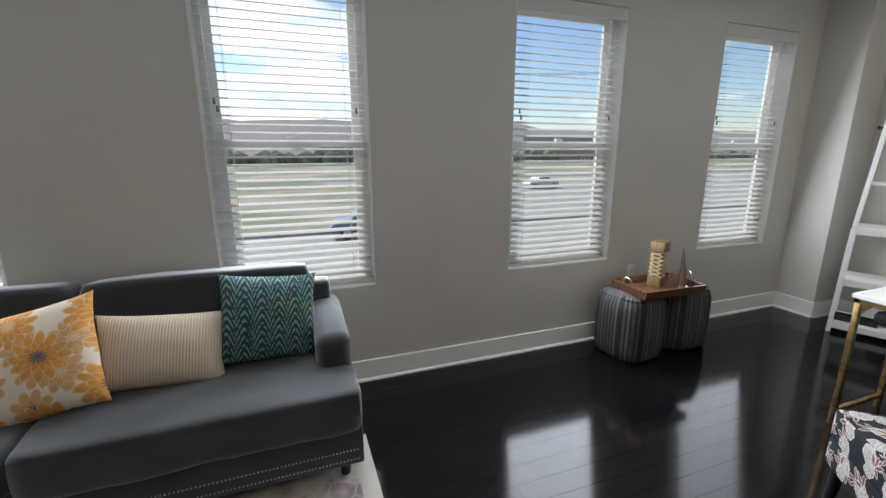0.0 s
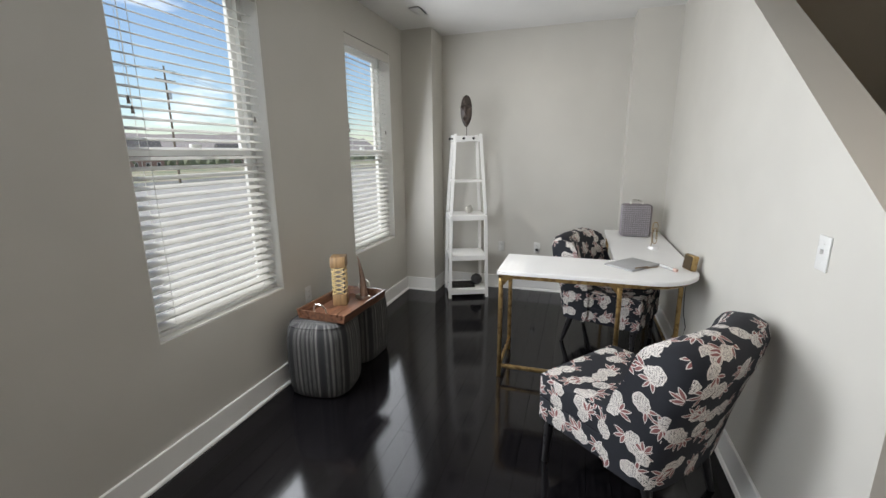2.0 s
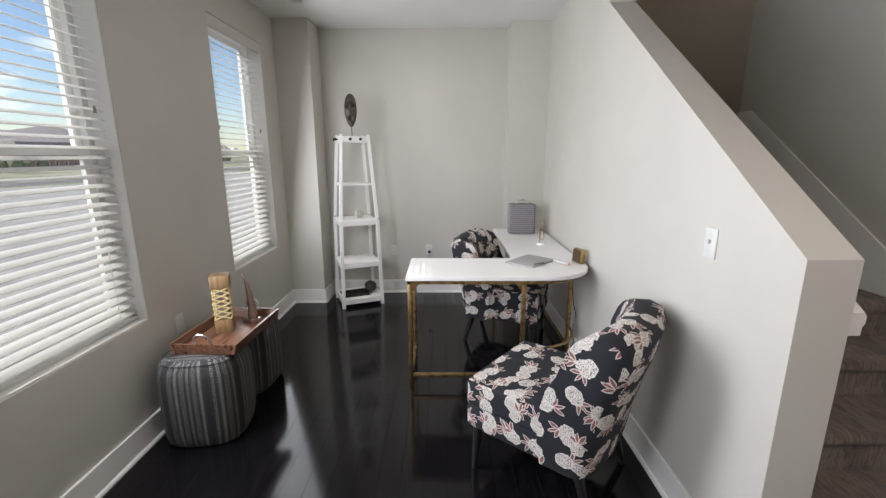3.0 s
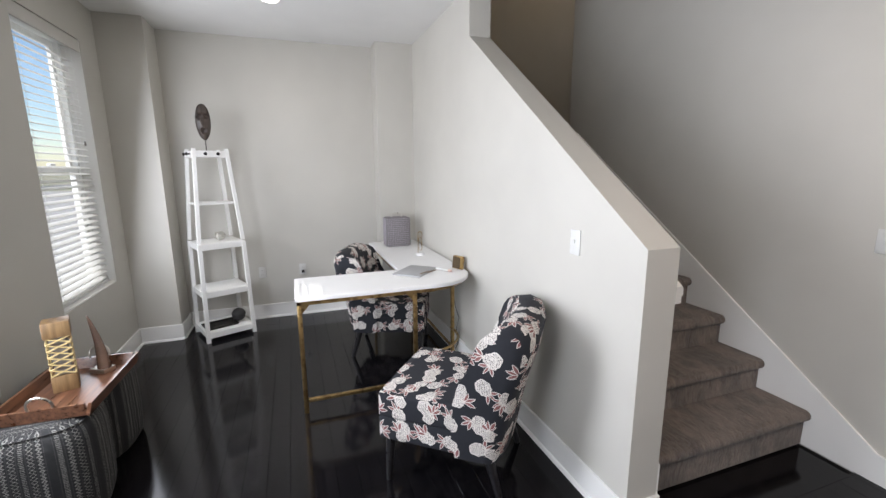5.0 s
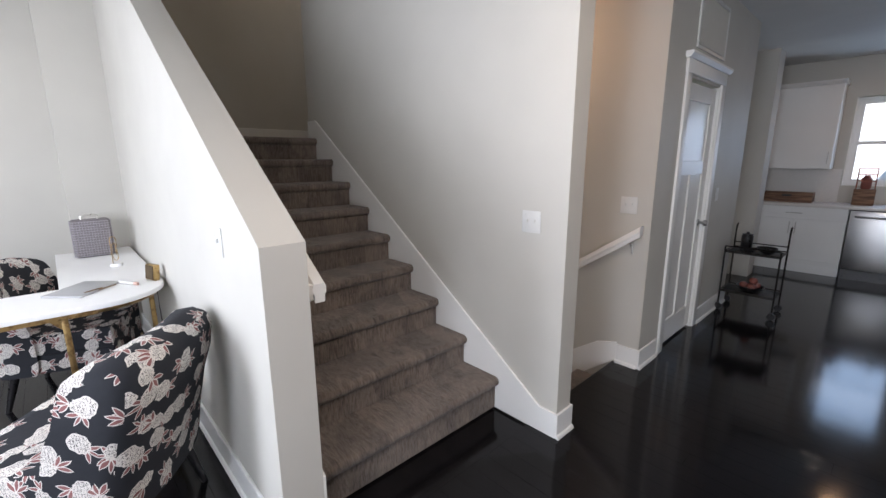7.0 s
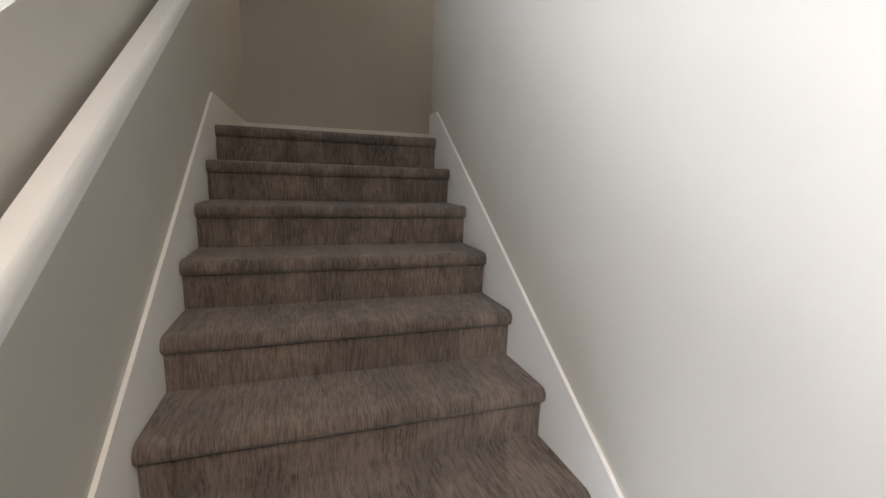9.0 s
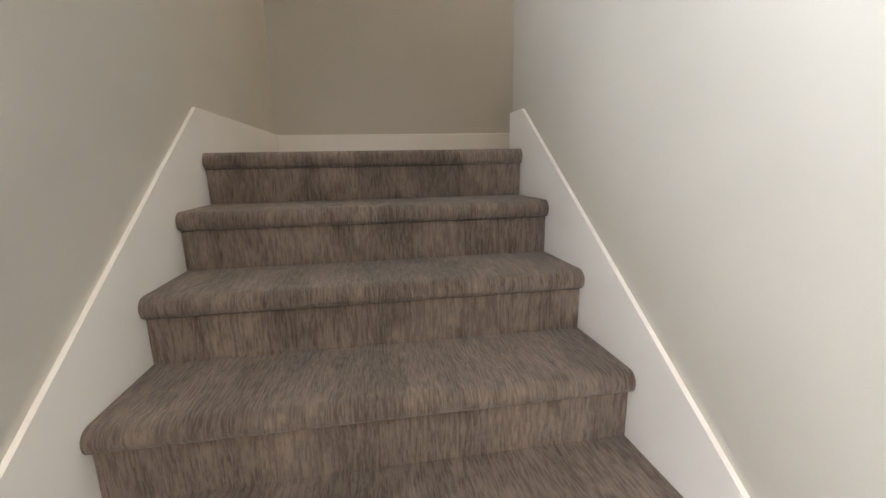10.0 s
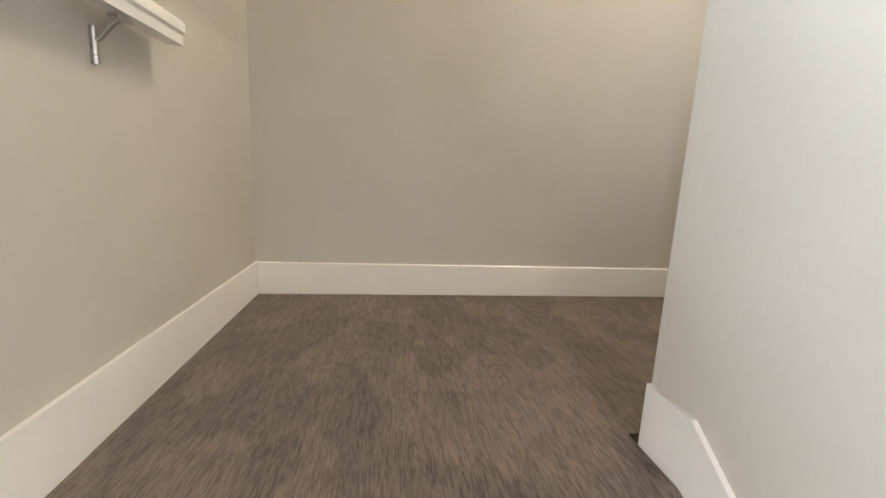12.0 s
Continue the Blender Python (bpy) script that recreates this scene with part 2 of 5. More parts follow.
def cushion(w, d, h, puff=0.5, n=14, power=2.6, wrinkle=0.004, seed=0, bm=None):
    """A stuffed block, w x d x h, with rounded edges, centred on the origin."""
    bm = bm or bmesh.new()
    bmesh.ops.create_cube(bm, size=2)
    bmesh.ops.subdivide_edges(bm, edges=bm.edges, cuts=n, use_grid_fill=True)
    for v in bm.verts:
        p = v.co.copy()
        l = (abs(p.x) ** power + abs(p.y) ** power + abs(p.z) ** power) ** (1 / power)
        q = p / l
        q = p.lerp(q, puff)
        v.co = Vector((q.x * w / 2, q.y * d / 2, q.z * h / 2))
        k = noise.noise(v.co * 7 + Vector((seed * 13.1, 0, 0)))
        v.co += q.normalized() * k * wrinkle
    return bm


def structure(name, bm, material, label, category="wall", soft=False):
    return tagged(part(name, bm, material, None, "", soft), label, category, "", "structure")


# ---- the house ----
H = 2.74
FZ = -0.02
TREAD, RISE, NOSE = 0.27, 0.187, 2.215
LAND = 9 * RISE
ROOF = 5.2
bm = bmesh.new()
xs = [-2.2] + [v for w in WINDOWS for v in w] + [5.53]
for i in range(0, len(xs), 2):
    box(xs[i], xs[i + 1], 2.615, 2.79, FZ - 0.1, H, bm)
for wx0, wx1 in WINDOWS:
    box(wx0, wx1, 2.615, 2.79, FZ - 0.1, WZ0, bm)
    box(wx0, wx1, 2.615, 2.79, WZ1, H, bm)
structure("wall_north", bm, WALL, "warm grey painted wall pierced by tall windows")
structure("wall_east", box(5.53, 5.68, 0.0, 2.79, FZ - 0.1, H), WALL, "warm grey painted end wall of the office nook")
structure("wall_pier_north", box(5.19, 5.53, 2.28, 2.615, FZ - 0.1, H), WALL, "boxed-out painted pier in the corner by the window")
structure("wall_pier_south", box(5.29, 5.53, 0.0, 0.375, FZ - 0.1, H), WALL, "boxed-out painted pier in the corner by the desk")
structure("wall_west", box(-2.35, -2.2, -7.5, 2.79, FZ - 0.1, H), WALL, "plain painted wall of the living room")
S0, S1, SX0, SX1 = 1.215, 2.42, 2.11, 3.815
SHAFT = 2.6
bm = prism([(SX0, FZ - 0.1), (5.75, FZ - 0.1), (5.75, H), (SX1, H), (SX1, S1), (SX0, S0)], "y", -0.16, 0.0)
structure("wall_half_stair", bm, WALL, "painted stair wall with a sloping capped top")
bm = box(SX1, 5.75, -0.16, 0.0, H, ROOF)
box(SHAFT, SX1, -0.163, -0.003, H + 0.01, ROOF, bm)
structure("wall_stair_north_upper", bm, WALL, "painted stairwell wall above the landing")
structure("wall_stair_south", box(1.82, 4.545, -1.52, -1.385, FZ - 0.1, ROOF), WALL, "tall painted wall beside the carpeted stairs")
structure("wall_landing_back", box(5.75, 5.9, -2.7, 0.0, 0, ROOF), WALL, "beige painted wall behind the stair landing")
structure("wall_landing_west", box(4.44, 4.545, -2.5, -1.52, -2.6, ROOF), WALL, "painted wall closing the landing")
structure("wall_downstairs", box(1.84, 5.75, -2.65, -2.5, -2.6, ROOF), WALL, "painted wall beside the stairs going down")
structure("wall_downstairs_north", box(2.03, 4.44, -1.52, -1.4, -2.6, 0), WALL, "painted wall under the stairs")
bm = box(1.84, 1.99, -2.93, -2.65, FZ - 0.1, H)
box(1.84, 1.99, -3.66, -2.93, 2.05, H, bm)
box(1.84, 1.99, -4.7, -3.66, FZ - 0.1, H, bm)
structure("wall_hall", bm, WALL, "painted hall wall with a white closet door")
structure("wall_kitchen_side", prism([(2.13, -7.3), (2.28, -7.3), (2.28, -4.55), (1.99, -4.55), (1.99, -4.7), (2.13, -4.7)], "z", FZ - 0.1, H), WALL, "painted side wall of the kitchen")
structure("wall_kitchen_pier", box(1.89, 2.13, -6.3, -6.0, FZ - 0.1, H), WALL, "narrow wall return beside the kitchen cabinets")
KW = (0.34, 1.25, 1.12, 2.25)
bm = box(-2.2, KW[0], -7.5, -7.3, FZ - 0.1, H)
box(KW[1], 2.28, -7.5, -7.3, FZ - 0.1, H, bm)
box(KW[0], KW[1], -7.5, -7.3, FZ - 0.1, KW[2], bm)
box(KW[0], KW[1], -7.5, -7.3, KW[3], H, bm)
structure("wall_south", bm, WALL, "painted kitchen wall around a window over the sink")
structure("ceiling", box(-2.35, 5.68, -0.16, 2.79, H, H + 0.3), CEILING, "flat white painted ceiling", "ceiling")
structure("ceiling_hall", box(-2.35, 1.84, -4.7, -0.16, H, H + 0.3), CEILING, "flat white painted ceiling towards the kitchen", "ceiling")
structure("ceiling_kitchen", box(-2.35, 2.28, -7.5, -4.7, H, H + 0.3), CEILING, "flat white painted kitchen ceiling", "ceiling")
structure("ceiling_stair", box(1.84, SHAFT, -1.385, -0.16, H, H + 0.3), CEILING, "white ceiling over the lower stairs", "ceiling")
structure("ceiling_downstairs", box(1.84, 4.44, -2.5, -1.52, H, H + 0.3), CEILING, "white ceiling over the stairs going down", "ceiling")
structure("wall_shaft_west", box(SHAFT - 0.12, SHAFT, -1.385, -0.16, H + 0.3, ROOF), WALL, "painted header wall of the stairwell")
structure("ceiling_upstairs", box(SHAFT - 0.12, 5.9, -2.65, 0, ROOF, ROOF + 0.1), CEILING, "white ceiling of the stairwell", "ceiling")

floor = structure("floor", box(-2.2, 5.53, 0.0, 2.615, -0.2, FZ - 0.012), FLOOR, "dark espresso wooden plank floor with a satin sheen", "floor")
structure("floor_kitchen", box(-2.2, 2.0, -4.7, 0.0, -0.2, FZ - 0.012), FLOOR, "dark espresso wooden floor towards the kitchen", "floor")
structure("floor_far", box(-2.2, 2.13, -7.3, -4.7, -0.2, FZ - 0.012), FLOOR, "dark espresso wooden kitchen floor", "floor")
structure("floor_understair", box(2.0, 5.5, -1.4, 0.0, -0.2, FZ - 0.014), FLOOR, "dark floor under the stairs", "floor")

# ---- carpeted stairs ----


def step_profile(x, z0, z1, back):
    """The side of one carpeted step, its rounded nose at x."""
    pts = [(back, z0), (x + 0.03, z0), (x + 0.029, z1 - 0.062)]
    for k in range(9):
        a = radians(-90 - k * 22.5)
        pts.append((x + 0.03 + 0.03 * math.cos(a), z1 - 0.03 + 0.03 * math.sin(a)))
    return pts + [(back, z1)]


stairs = thing("staircase", Matrix.Identity(4), "straight stair flight covered in ribbed taupe-brown carpet", "staircase")
for i in range(1, 9):
    x = NOSE + (i - 1) * TREAD
    step = part("step", prism(step_profile(x, FZ if i == 1 else (i - 1) * RISE + 0.001, i * RISE, x + TREAD + 0.05), "y", -1.371, -0.173), CARPET, stairs)
    smooth(step.data, 50)
landing = prism(step_profile(NOSE + 8 * TREAD, 8 * RISE + 0.001, LAND, NOSE + 8 * TREAD + 0.21), "y", -1.371, -0.173)
box(NOSE + 8 * TREAD + 0.21, 5.75, -2.5, -0.16, 8 * RISE, LAND, landing)
smooth(part("landing", landing, CARPET, stairs).data, 50)

# skirt boards follow the flight on both sides
SLOPE = RISE / TREAD


def skirt(y0, y1, left):
    top = lambda x: (x - NOSE) * SLOPE + 0.325
    xe = NOSE + (LAND + 0.155 - 0.325) / SLOPE
    xs = NOSE + (0.127 - 0.325) / SLOPE
    if left:
        top = lambda x: (x - NOSE) * SLOPE + 0.337
        xe = NOSE + (LAND + 0.155 - 0.337) / SLOPE
        pts = [(2.112, FZ), (2.112, top(2.112))]
    else:
        pts = [(1.82, FZ), (1.82, 0.127), (xs, 0.127)]
    end = 5.75 if left else 4.545
    pts += [(xe, LAND + 0.155), (end, LAND + 0.155), (end, LAND - 0.18), (NOSE + 8 * TREAD + 0.1, LAND - 0.2), (NOSE + 0.3, FZ)]
    return prism(pts, "y", y0, y1)


structure("baseboard_stair_south", skirt(-1.385, -1.3725, False), TRIM, "white skirt board following the stairs", "skirting board")
structure("baseboard_stair_north", skirt(-0.172, -0.16, True), TRIM, "white skirt board following the stairs", "skirting board")

# ---- baseboards and trim ----


def board(name, x0, x1, y0, y1, faces, z0=FZ, z1=0.127):
    """A baseboard; faces names the side towards the room, where a shoe moulding runs along the floor."""
    bm = box(x0, x1, y0, y1, z0, z1, bevel=0.003, segments=1)
    if faces:
        board.count += 1
        d, top = 0.013, z0 + 0.019 + 0.0006 * board.count
        lo, hi = {"x-": (x0, x0 - d), "x+": (x1, x1 + d), "y-": (y0, y0 - d), "y+": (y1, y1 + d)}[faces]
        section = [(lo, z0), (hi, z0), (hi, z0 + 0.008), (lo + (hi - lo) * 0.6, top - 0.003), (lo, top)]
        if faces[0] == "x":
            prism(section, "y", y0, y1, bm)
        else:
            prism(section, "x", x0, x1, bm)
    structure(name, bm, TRIM, "white painted baseboard with a shoe moulding" if faces else "white painted baseboard", "skirting board")


board.count = 0
board("baseboard_north", -2.2, 5.19, 2.6, 2.615, "y-")
board("baseboard_pier_west", 5.175, 5.19, 2.265, 2.6, "x-")
board("baseboard_pier_south", 5.19, 5.515, 2.265, 2.28, "y-")
board("baseboard_east", 5.515, 5.53, 0.375, 2.265, "x-")
board("baseboard_half_north", 2.097, 5.29, 0.0, 0.015, "y+")
board("baseboard_half_end", 2.096, 2.11, -0.172, 0.0, "x-")
board("baseboard_landing_back", 5.735, 5.75, -2.5, -0.172, "", LAND, LAND + 0.155)
board("baseboard_wall_end", 1.806, 1.82, -1.534, -1.373, "x-")
board("baseboard_stairwell", 1.82, 2.01, -1.534, -1.52, "y-")
board("baseboard_hall_corner", 1.826, 1.84, -2.81, -2.486, "x-")
board("baseboard_hall_return", 1.84, 2.0, -2.5, -2.486, "y+")
board("baseboard_hall", 1.826, 1.84, -4.7, -3.77, "x-")

# ---- more materials ----
VINYL = plain("white_vinyl", (0.87, 0.88, 0.87), 0.35, vary=0.03, scale=6)
SLATM = plain("blind_slat_white", (0.84, 0.84, 0.82), 0.4, vary=0.04, scale=8)


def let_light_through(mat, share):
    """Thin plastic lets part of the daylight behind it through."""
    t = mat.node_tree
    tr = t.nodes.new("ShaderNodeBsdfTranslucent")
    tr.inputs[0].default_value = (0.88, 0.88, 0.86, 1)
    mixer = t.nodes.new("ShaderNodeMixShader")
    mixer.inputs[0].default_value = share
    t.links.new(t.nodes["Principled BSDF"].outputs[0], mixer.inputs[1])
    t.links.new(tr.outputs[0], mixer.inputs[2])
    t.links.new(mixer.outputs[0], t.nodes["Material Output"].inputs["Surface"])


let_light_through(SLATM, 0.42)
PLATE = plain("white_plastic_plate", (0.64, 0.635, 0.61), 0.3, vary=0.02)
DARKMETAL = plain("dark_metal", (0.03, 0.028, 0.026), 0.4, 0.9)
CHROME = plain("brushed_nickel", (0.5, 0.49, 0.47), 0.3, 1.0, 0.08, 60)
BLACK = plain("black_painted_wood", (0.012, 0.011, 0.012), 0.3, vary=0.3)
WHITEWOOD = paint("white_lacquered_wood", (0.82, 0.81, 0.78), 0.3, 60, 0.0003)


def glass_material():
    m = Nodes("window_glass", 0.0)
    t = m.t
    clear = t.nodes.new("ShaderNodeBsdfTransparent")
    gloss = t.nodes.new("ShaderNodeBsdfGlossy")
    gloss.inputs["Roughness"].default_value = 0.02
    f = t.nodes.new("ShaderNodeMath")
    f.operation = "MULTIPLY"
    facing = t.nodes.new("ShaderNodeLayerWeight")
    facing.inputs["Blend"].default_value = 0.25
    t.links.new(facing.outputs["Facing"], f.inputs[0])
    f.inputs[1].default_value = 0.12
    mixer = t.nodes.new("ShaderNodeMixShader")
    t.links.new(f.outputs[0], mixer.inputs[0])
    t.links.new(clear.outputs[0], mixer.inputs[1])
    t.links.new(gloss.outputs[0], mixer.inputs[2])
    t.links.new(mixer.outputs[0], t.nodes["Material Output"].inputs["Surface"])
    return m.mat


GLASS = glass_material()

# ---- windows and blinds ----


def frame_ring(x0, x1, z0, z1, y0, y1, w):
    bm = box(x0, x0 + w, y0, y1, z0, z1)
    box(x1 - w, x1, y0, y1, z0, z1, bm)
    box(x0 + w, x1 - w, y0, y1, z0, z0 + w, bm)
    box(x0 + w, x1 - w, y0, y1, z1 - w, z1, bm)
    return bm


def make_window(name, x0, x1, z0, z1, y, out):
    """A double-hung window; out is +1 where the outside lies towards +y."""
    w = thing(name, Matrix.Translation(((x0 + x1) / 2, y, z0)), "white vinyl double-hung window with a meeting rail", "window", kind="structure")
    h, c, mid = z1 - z0, (x1 - x0) / 2, (z1 - z0) * 0.49
    ys = lambda a, b: (min(a * out, b * out), max(a * out, b * out))
    part("window_frame", frame_ring(-c, c, 0, h, *ys(0.075, 0.135), 0.04), VINYL, w)
    part("lower_sash", frame_ring(-c + 0.04, c - 0.04, 0.04, mid + 0.022, *ys(0.082, 0.104), 0.042), VINYL, w)
    part("upper_sash", frame_ring(-c + 0.04, c - 0.04, mid - 0.02, h - 0.04, *ys(0.108, 0.13), 0.042), VINYL, w)
    part("sash_lock", box(-0.03, 0.03, *ys(0.06, 0.085), mid + 0.02, mid + 0.04, bevel=0.004), VINYL, w)
    part("window_sill", box(-c, c, *ys(-0.036, 0.075), -0.0, 0.012, bevel=0.003), TRIM, w)
    for s in (-1, 1):
        part("jamb_liner", box(min(s * c, s * (c - 0.006)), max(s * c, s * (c - 0.006)), *ys(-0.036, 0.075), 0.012, h), TRIM, w, soft=False)
    for z0p, z1p, yy in ((0.082, mid - 0.02, 0.093), (mid + 0.022, h - 0.082, 0.119)):
        p = part("pane", box(-c + 0.082, c - 0.082, *ys(yy - 0.002, yy + 0.002), z0p, z1p), GLASS, w, soft=False)
        p.visible_shadow = False
    return w


def slat_mesh(width):
    """One blind slat, slightly crowned across its depth."""
    bm = bmesh.new()
    rows = [(-0.0245, -0.0028), (-0.012, 0.0), (0.0, 0.001), (0.012, 0.0), (0.0245, -0.0028)]
    up = [[bm.verts.new((x, y, z + 0.0013)) for y, z in rows] for x in (-width / 2, width / 2)]
    dn = [[bm.verts.new((x, y, z - 0.0013)) for y, z in rows] for x in (-width / 2, width / 2)]
    n = len(rows)
    for i in range(n - 1):
        bm.faces.new((up[0][i], up[1][i], up[1][i + 1], up[0][i + 1]))
        bm.faces.new((dn[0][i + 1], dn[1][i + 1], dn[1][i], dn[0][i]))
    for k in (0, n - 1):
        bm.faces.new((up[0][k], dn[0][k], dn[1][k], up[1][k]))
    for e in (0, 1):
        bm.faces.new(up[e] + dn[e][::-1])
    bmesh.ops.recalc_face_normals(bm, faces=bm.faces)
    me = mesh_of("slat", bm)
    me.materials.append(SLATM)
    smooth(me, 50)
    return me


def make_blind(x0, x1, z0, z1, y, tilt, spacing=0.0445):
    """A two-inch slatted blind hung inside its opening."""
    b = thing("window_blind", Matrix.Translation(((x0 + x1) / 2, y, z0)), "lowered white slatted blind hanging inside the window opening", "window blind", "blinds at the windows")
    h, c = z1 - z0, (x1 - x0) / 2 - 0.008
    valance = prism([(-0.064, h - 0.085), (-0.053, h - 0.085), (-0.053, h - 0.004), (-0.064, h - 0.004), (-0.067, h - 0.018), (-0.067, h - 0.072)], "x", -c, c)
    part("valance", valance, VALANCE, b, "greyish valance board")
    part("headrail", box(-c, c, -0.0155, 0.028, h - 0.05, h - 0.004), SLATM, b)
    part("bottom_rail", box(-c, c, -0.025, 0.025, 0.014, 0.034, bevel=0.005), SLATM, b)
    me = slat_mesh(2 * c)
    count = int((h - 0.14) / spacing)
    for i in range(count):
        s = new("slat", me)
        s.parent = b
        s.matrix_local = pose(0, 0, 0.058 + i * spacing, tilt + random.uniform(-1.2, 1.2), random.uniform(-0.12, 0.12), 0)
    for x in (-c * 0.72, c * 0.72):
        for yy in (-0.027, 0.027):
            part("ladder_cord", box(x - 0.001, x + 0.001, yy - 0.0008, yy + 0.0008, 0.03, h - 0.05), SLATM, b, soft=False)
    for x, drop in ((-c * 0.86, 0.69), (-c * 0.86 + 0.012, 0.73), (c * 0.86, 0.72)):
        part("cord", rod((x, -0.033, h - drop), (x, -0.033, h - 0.06), 0.0009, sides=5), SLATM, b)
        part("cord_tassel", rod((x, -0.033, h - drop - 0.032), (x, -0.033, h - drop), 0.0075, 0.004, sides=8), DARKTAN, b, "small grey-brown cord tassel")
    return b


VALANCE = paint("valance_paint", (0.56, 0.54, 0.5), 0.5)
DARKTAN = plain("tassel_wood", (0.2, 0.18, 0.16), 0.5)
for k, (wx0, wx1) in enumerate(WINDOWS):
    make_window(f"window_{k + 1}", wx0, wx1, WZ0, WZ1, 2.655, 1)
    make_blind(wx0, wx1, WZ0, WZ1, 2.686, (14, 12, 18, 14)[k])
make_window("window_5", KW[0], KW[1], KW[2], KW[3], -7.365, -1)

# ---- handrails ----


def rail_section():
    return [(-0.02, -0.034), (0.02, -0.034), (0.02, -0.01), (0.027, -0.004), (0.027, 0.016), (0.02, 0.026), (-0.02, 0.026), (-0.027, 0.016), (-0.027, -0.004), (-0.02, -0.01)]


def sweep(section, points, bm=None):
    """Push a (y, z) section through points that lie in one x-z plane, with mitred joints."""
    bm = bm or bmesh.new()
    rings = []
    pts = [Vector(p) for p in points]
    for i, p in enumerate(pts):
        d0 = (pts[i] - pts[i - 1]).normalized() if i else (pts[1] - pts[0]).normalized()
        d1 = (pts[i + 1] - pts[i]).normalized() if i < len(pts) - 1 else d0
        d = (d0 + d1).normalized()
        up = Vector((-d.z, 0, d.x)) / max(0.5, d.dot(d1))
        if i in (0, len(pts) - 1):
            up = Vector((0, 0, 1)) / max(0.5, d.x)
        rings.append([bm.verts.new(p + Vector((0, a, 0)) + up * b) for a, b in section])
    n = len(section)
    for a, b in zip(rings, rings[1:]):
        for k in range(n):
            bm.faces.new((a[k], a[(k + 1) % n], b[(k + 1) % n], b[k]))
    bm.faces.new(rings[0][::-1])
    bm.faces.new(rings[-1])
    bmesh.ops.recalc_face_normals(bm, faces=bm.faces)
    return bm


def rail_bracket(parent, x, z, y, wall):
    """A metal bracket that carries the rail off the wall."""
    d = 1 if wall > y else -1
    bm = rod((x, wall - d * 0.006, z - 0.13), (x, wall - d * 0.006, z - 0.055), 0.0085, 0.007, sides=10)
    tube([(x, wall - d * 0.006, z - 0.085), (x, wall - d * 0.02, z - 0.075), (x, y + d * 0.012, z - 0.045), (x, y, z - 0.04)], 0.006, 8, bm=bm)
    box(x - 0.025, x + 0.025, y - 0.01, y + 0.01, z - 0.042, z - 0.034, bm)
    part("bracket", bm, CHROME, parent, "brushed nickel bracket")


rail = thing("handrail", Matrix.Identity(4), "white painted wooden handrail on nickel brackets along the stair wall", "handrail")
RY = -0.219
zr = lambda x: 0.975 + (x - 2.1) * SLOPE
part("rail", sweep(rail_section(), [(2.15, RY, zr(2.15)), (4.46, RY, zr(4.46)), (4.965, RY, zr(4.46) + 0.008)]), TRIM, rail)
part("return", box(2.15, 2.21, -0.195, -0.16, zr(2.15) - 0.03, zr(2.15) + 0.033, bevel=0.006), TRIM, rail)
for x in (2.22, 3.42, 4.735):
    rail_bracket(rail, x, zr(min(x, 4.46)), RY, -0.16)
low = thing("handrail", Matrix.Identity(4), "white painted handrail beside the stairs going down", "handrail")
zl = lambda x: 1.025 - (x - 1.85) * SLOPE
part("rail", sweep(rail_section(), [(1.87, -2.43, zl(1.87)), (3.6, -2.43, zl(3.6))]), TRIM, low)
for x in (1.95, 3.2):
    rail_bracket(low, x, zl(x), -2.43, -2.5)

down = thing("staircase", Matrix.Identity(4), "carpeted stair flight going down beside the hall wall", "staircase")
for i in range(1, 10):
    x = 2.0 + (i - 1) * TREAD
    part("step", box(x, x + TREAD + 0.03, -2.488, -1.535, -i * RISE - 0.18, -i * RISE, bevel=0.012), CARPET, down)
structure("floor_nosing", box(1.99, 2.025, -2.5, -1.52, FZ - 0.03, FZ, bevel=0.01), FLOOR, "dark wooden stair nosing at the floor edge", "floor trim")
structure("baseboard_downstairs", prism([(2.0, 0.0), (2.0, 0.14), (2.15, 0.10), (4.44, 0.10 - 2.29 * SLOPE), (4.44, -0.35 - 2.29 * SLOPE)], "y", -2.5, -2.488), TRIM, "white skirt board along the stairs going down", "skirting board")

# ---- fabrics and furniture materials ----


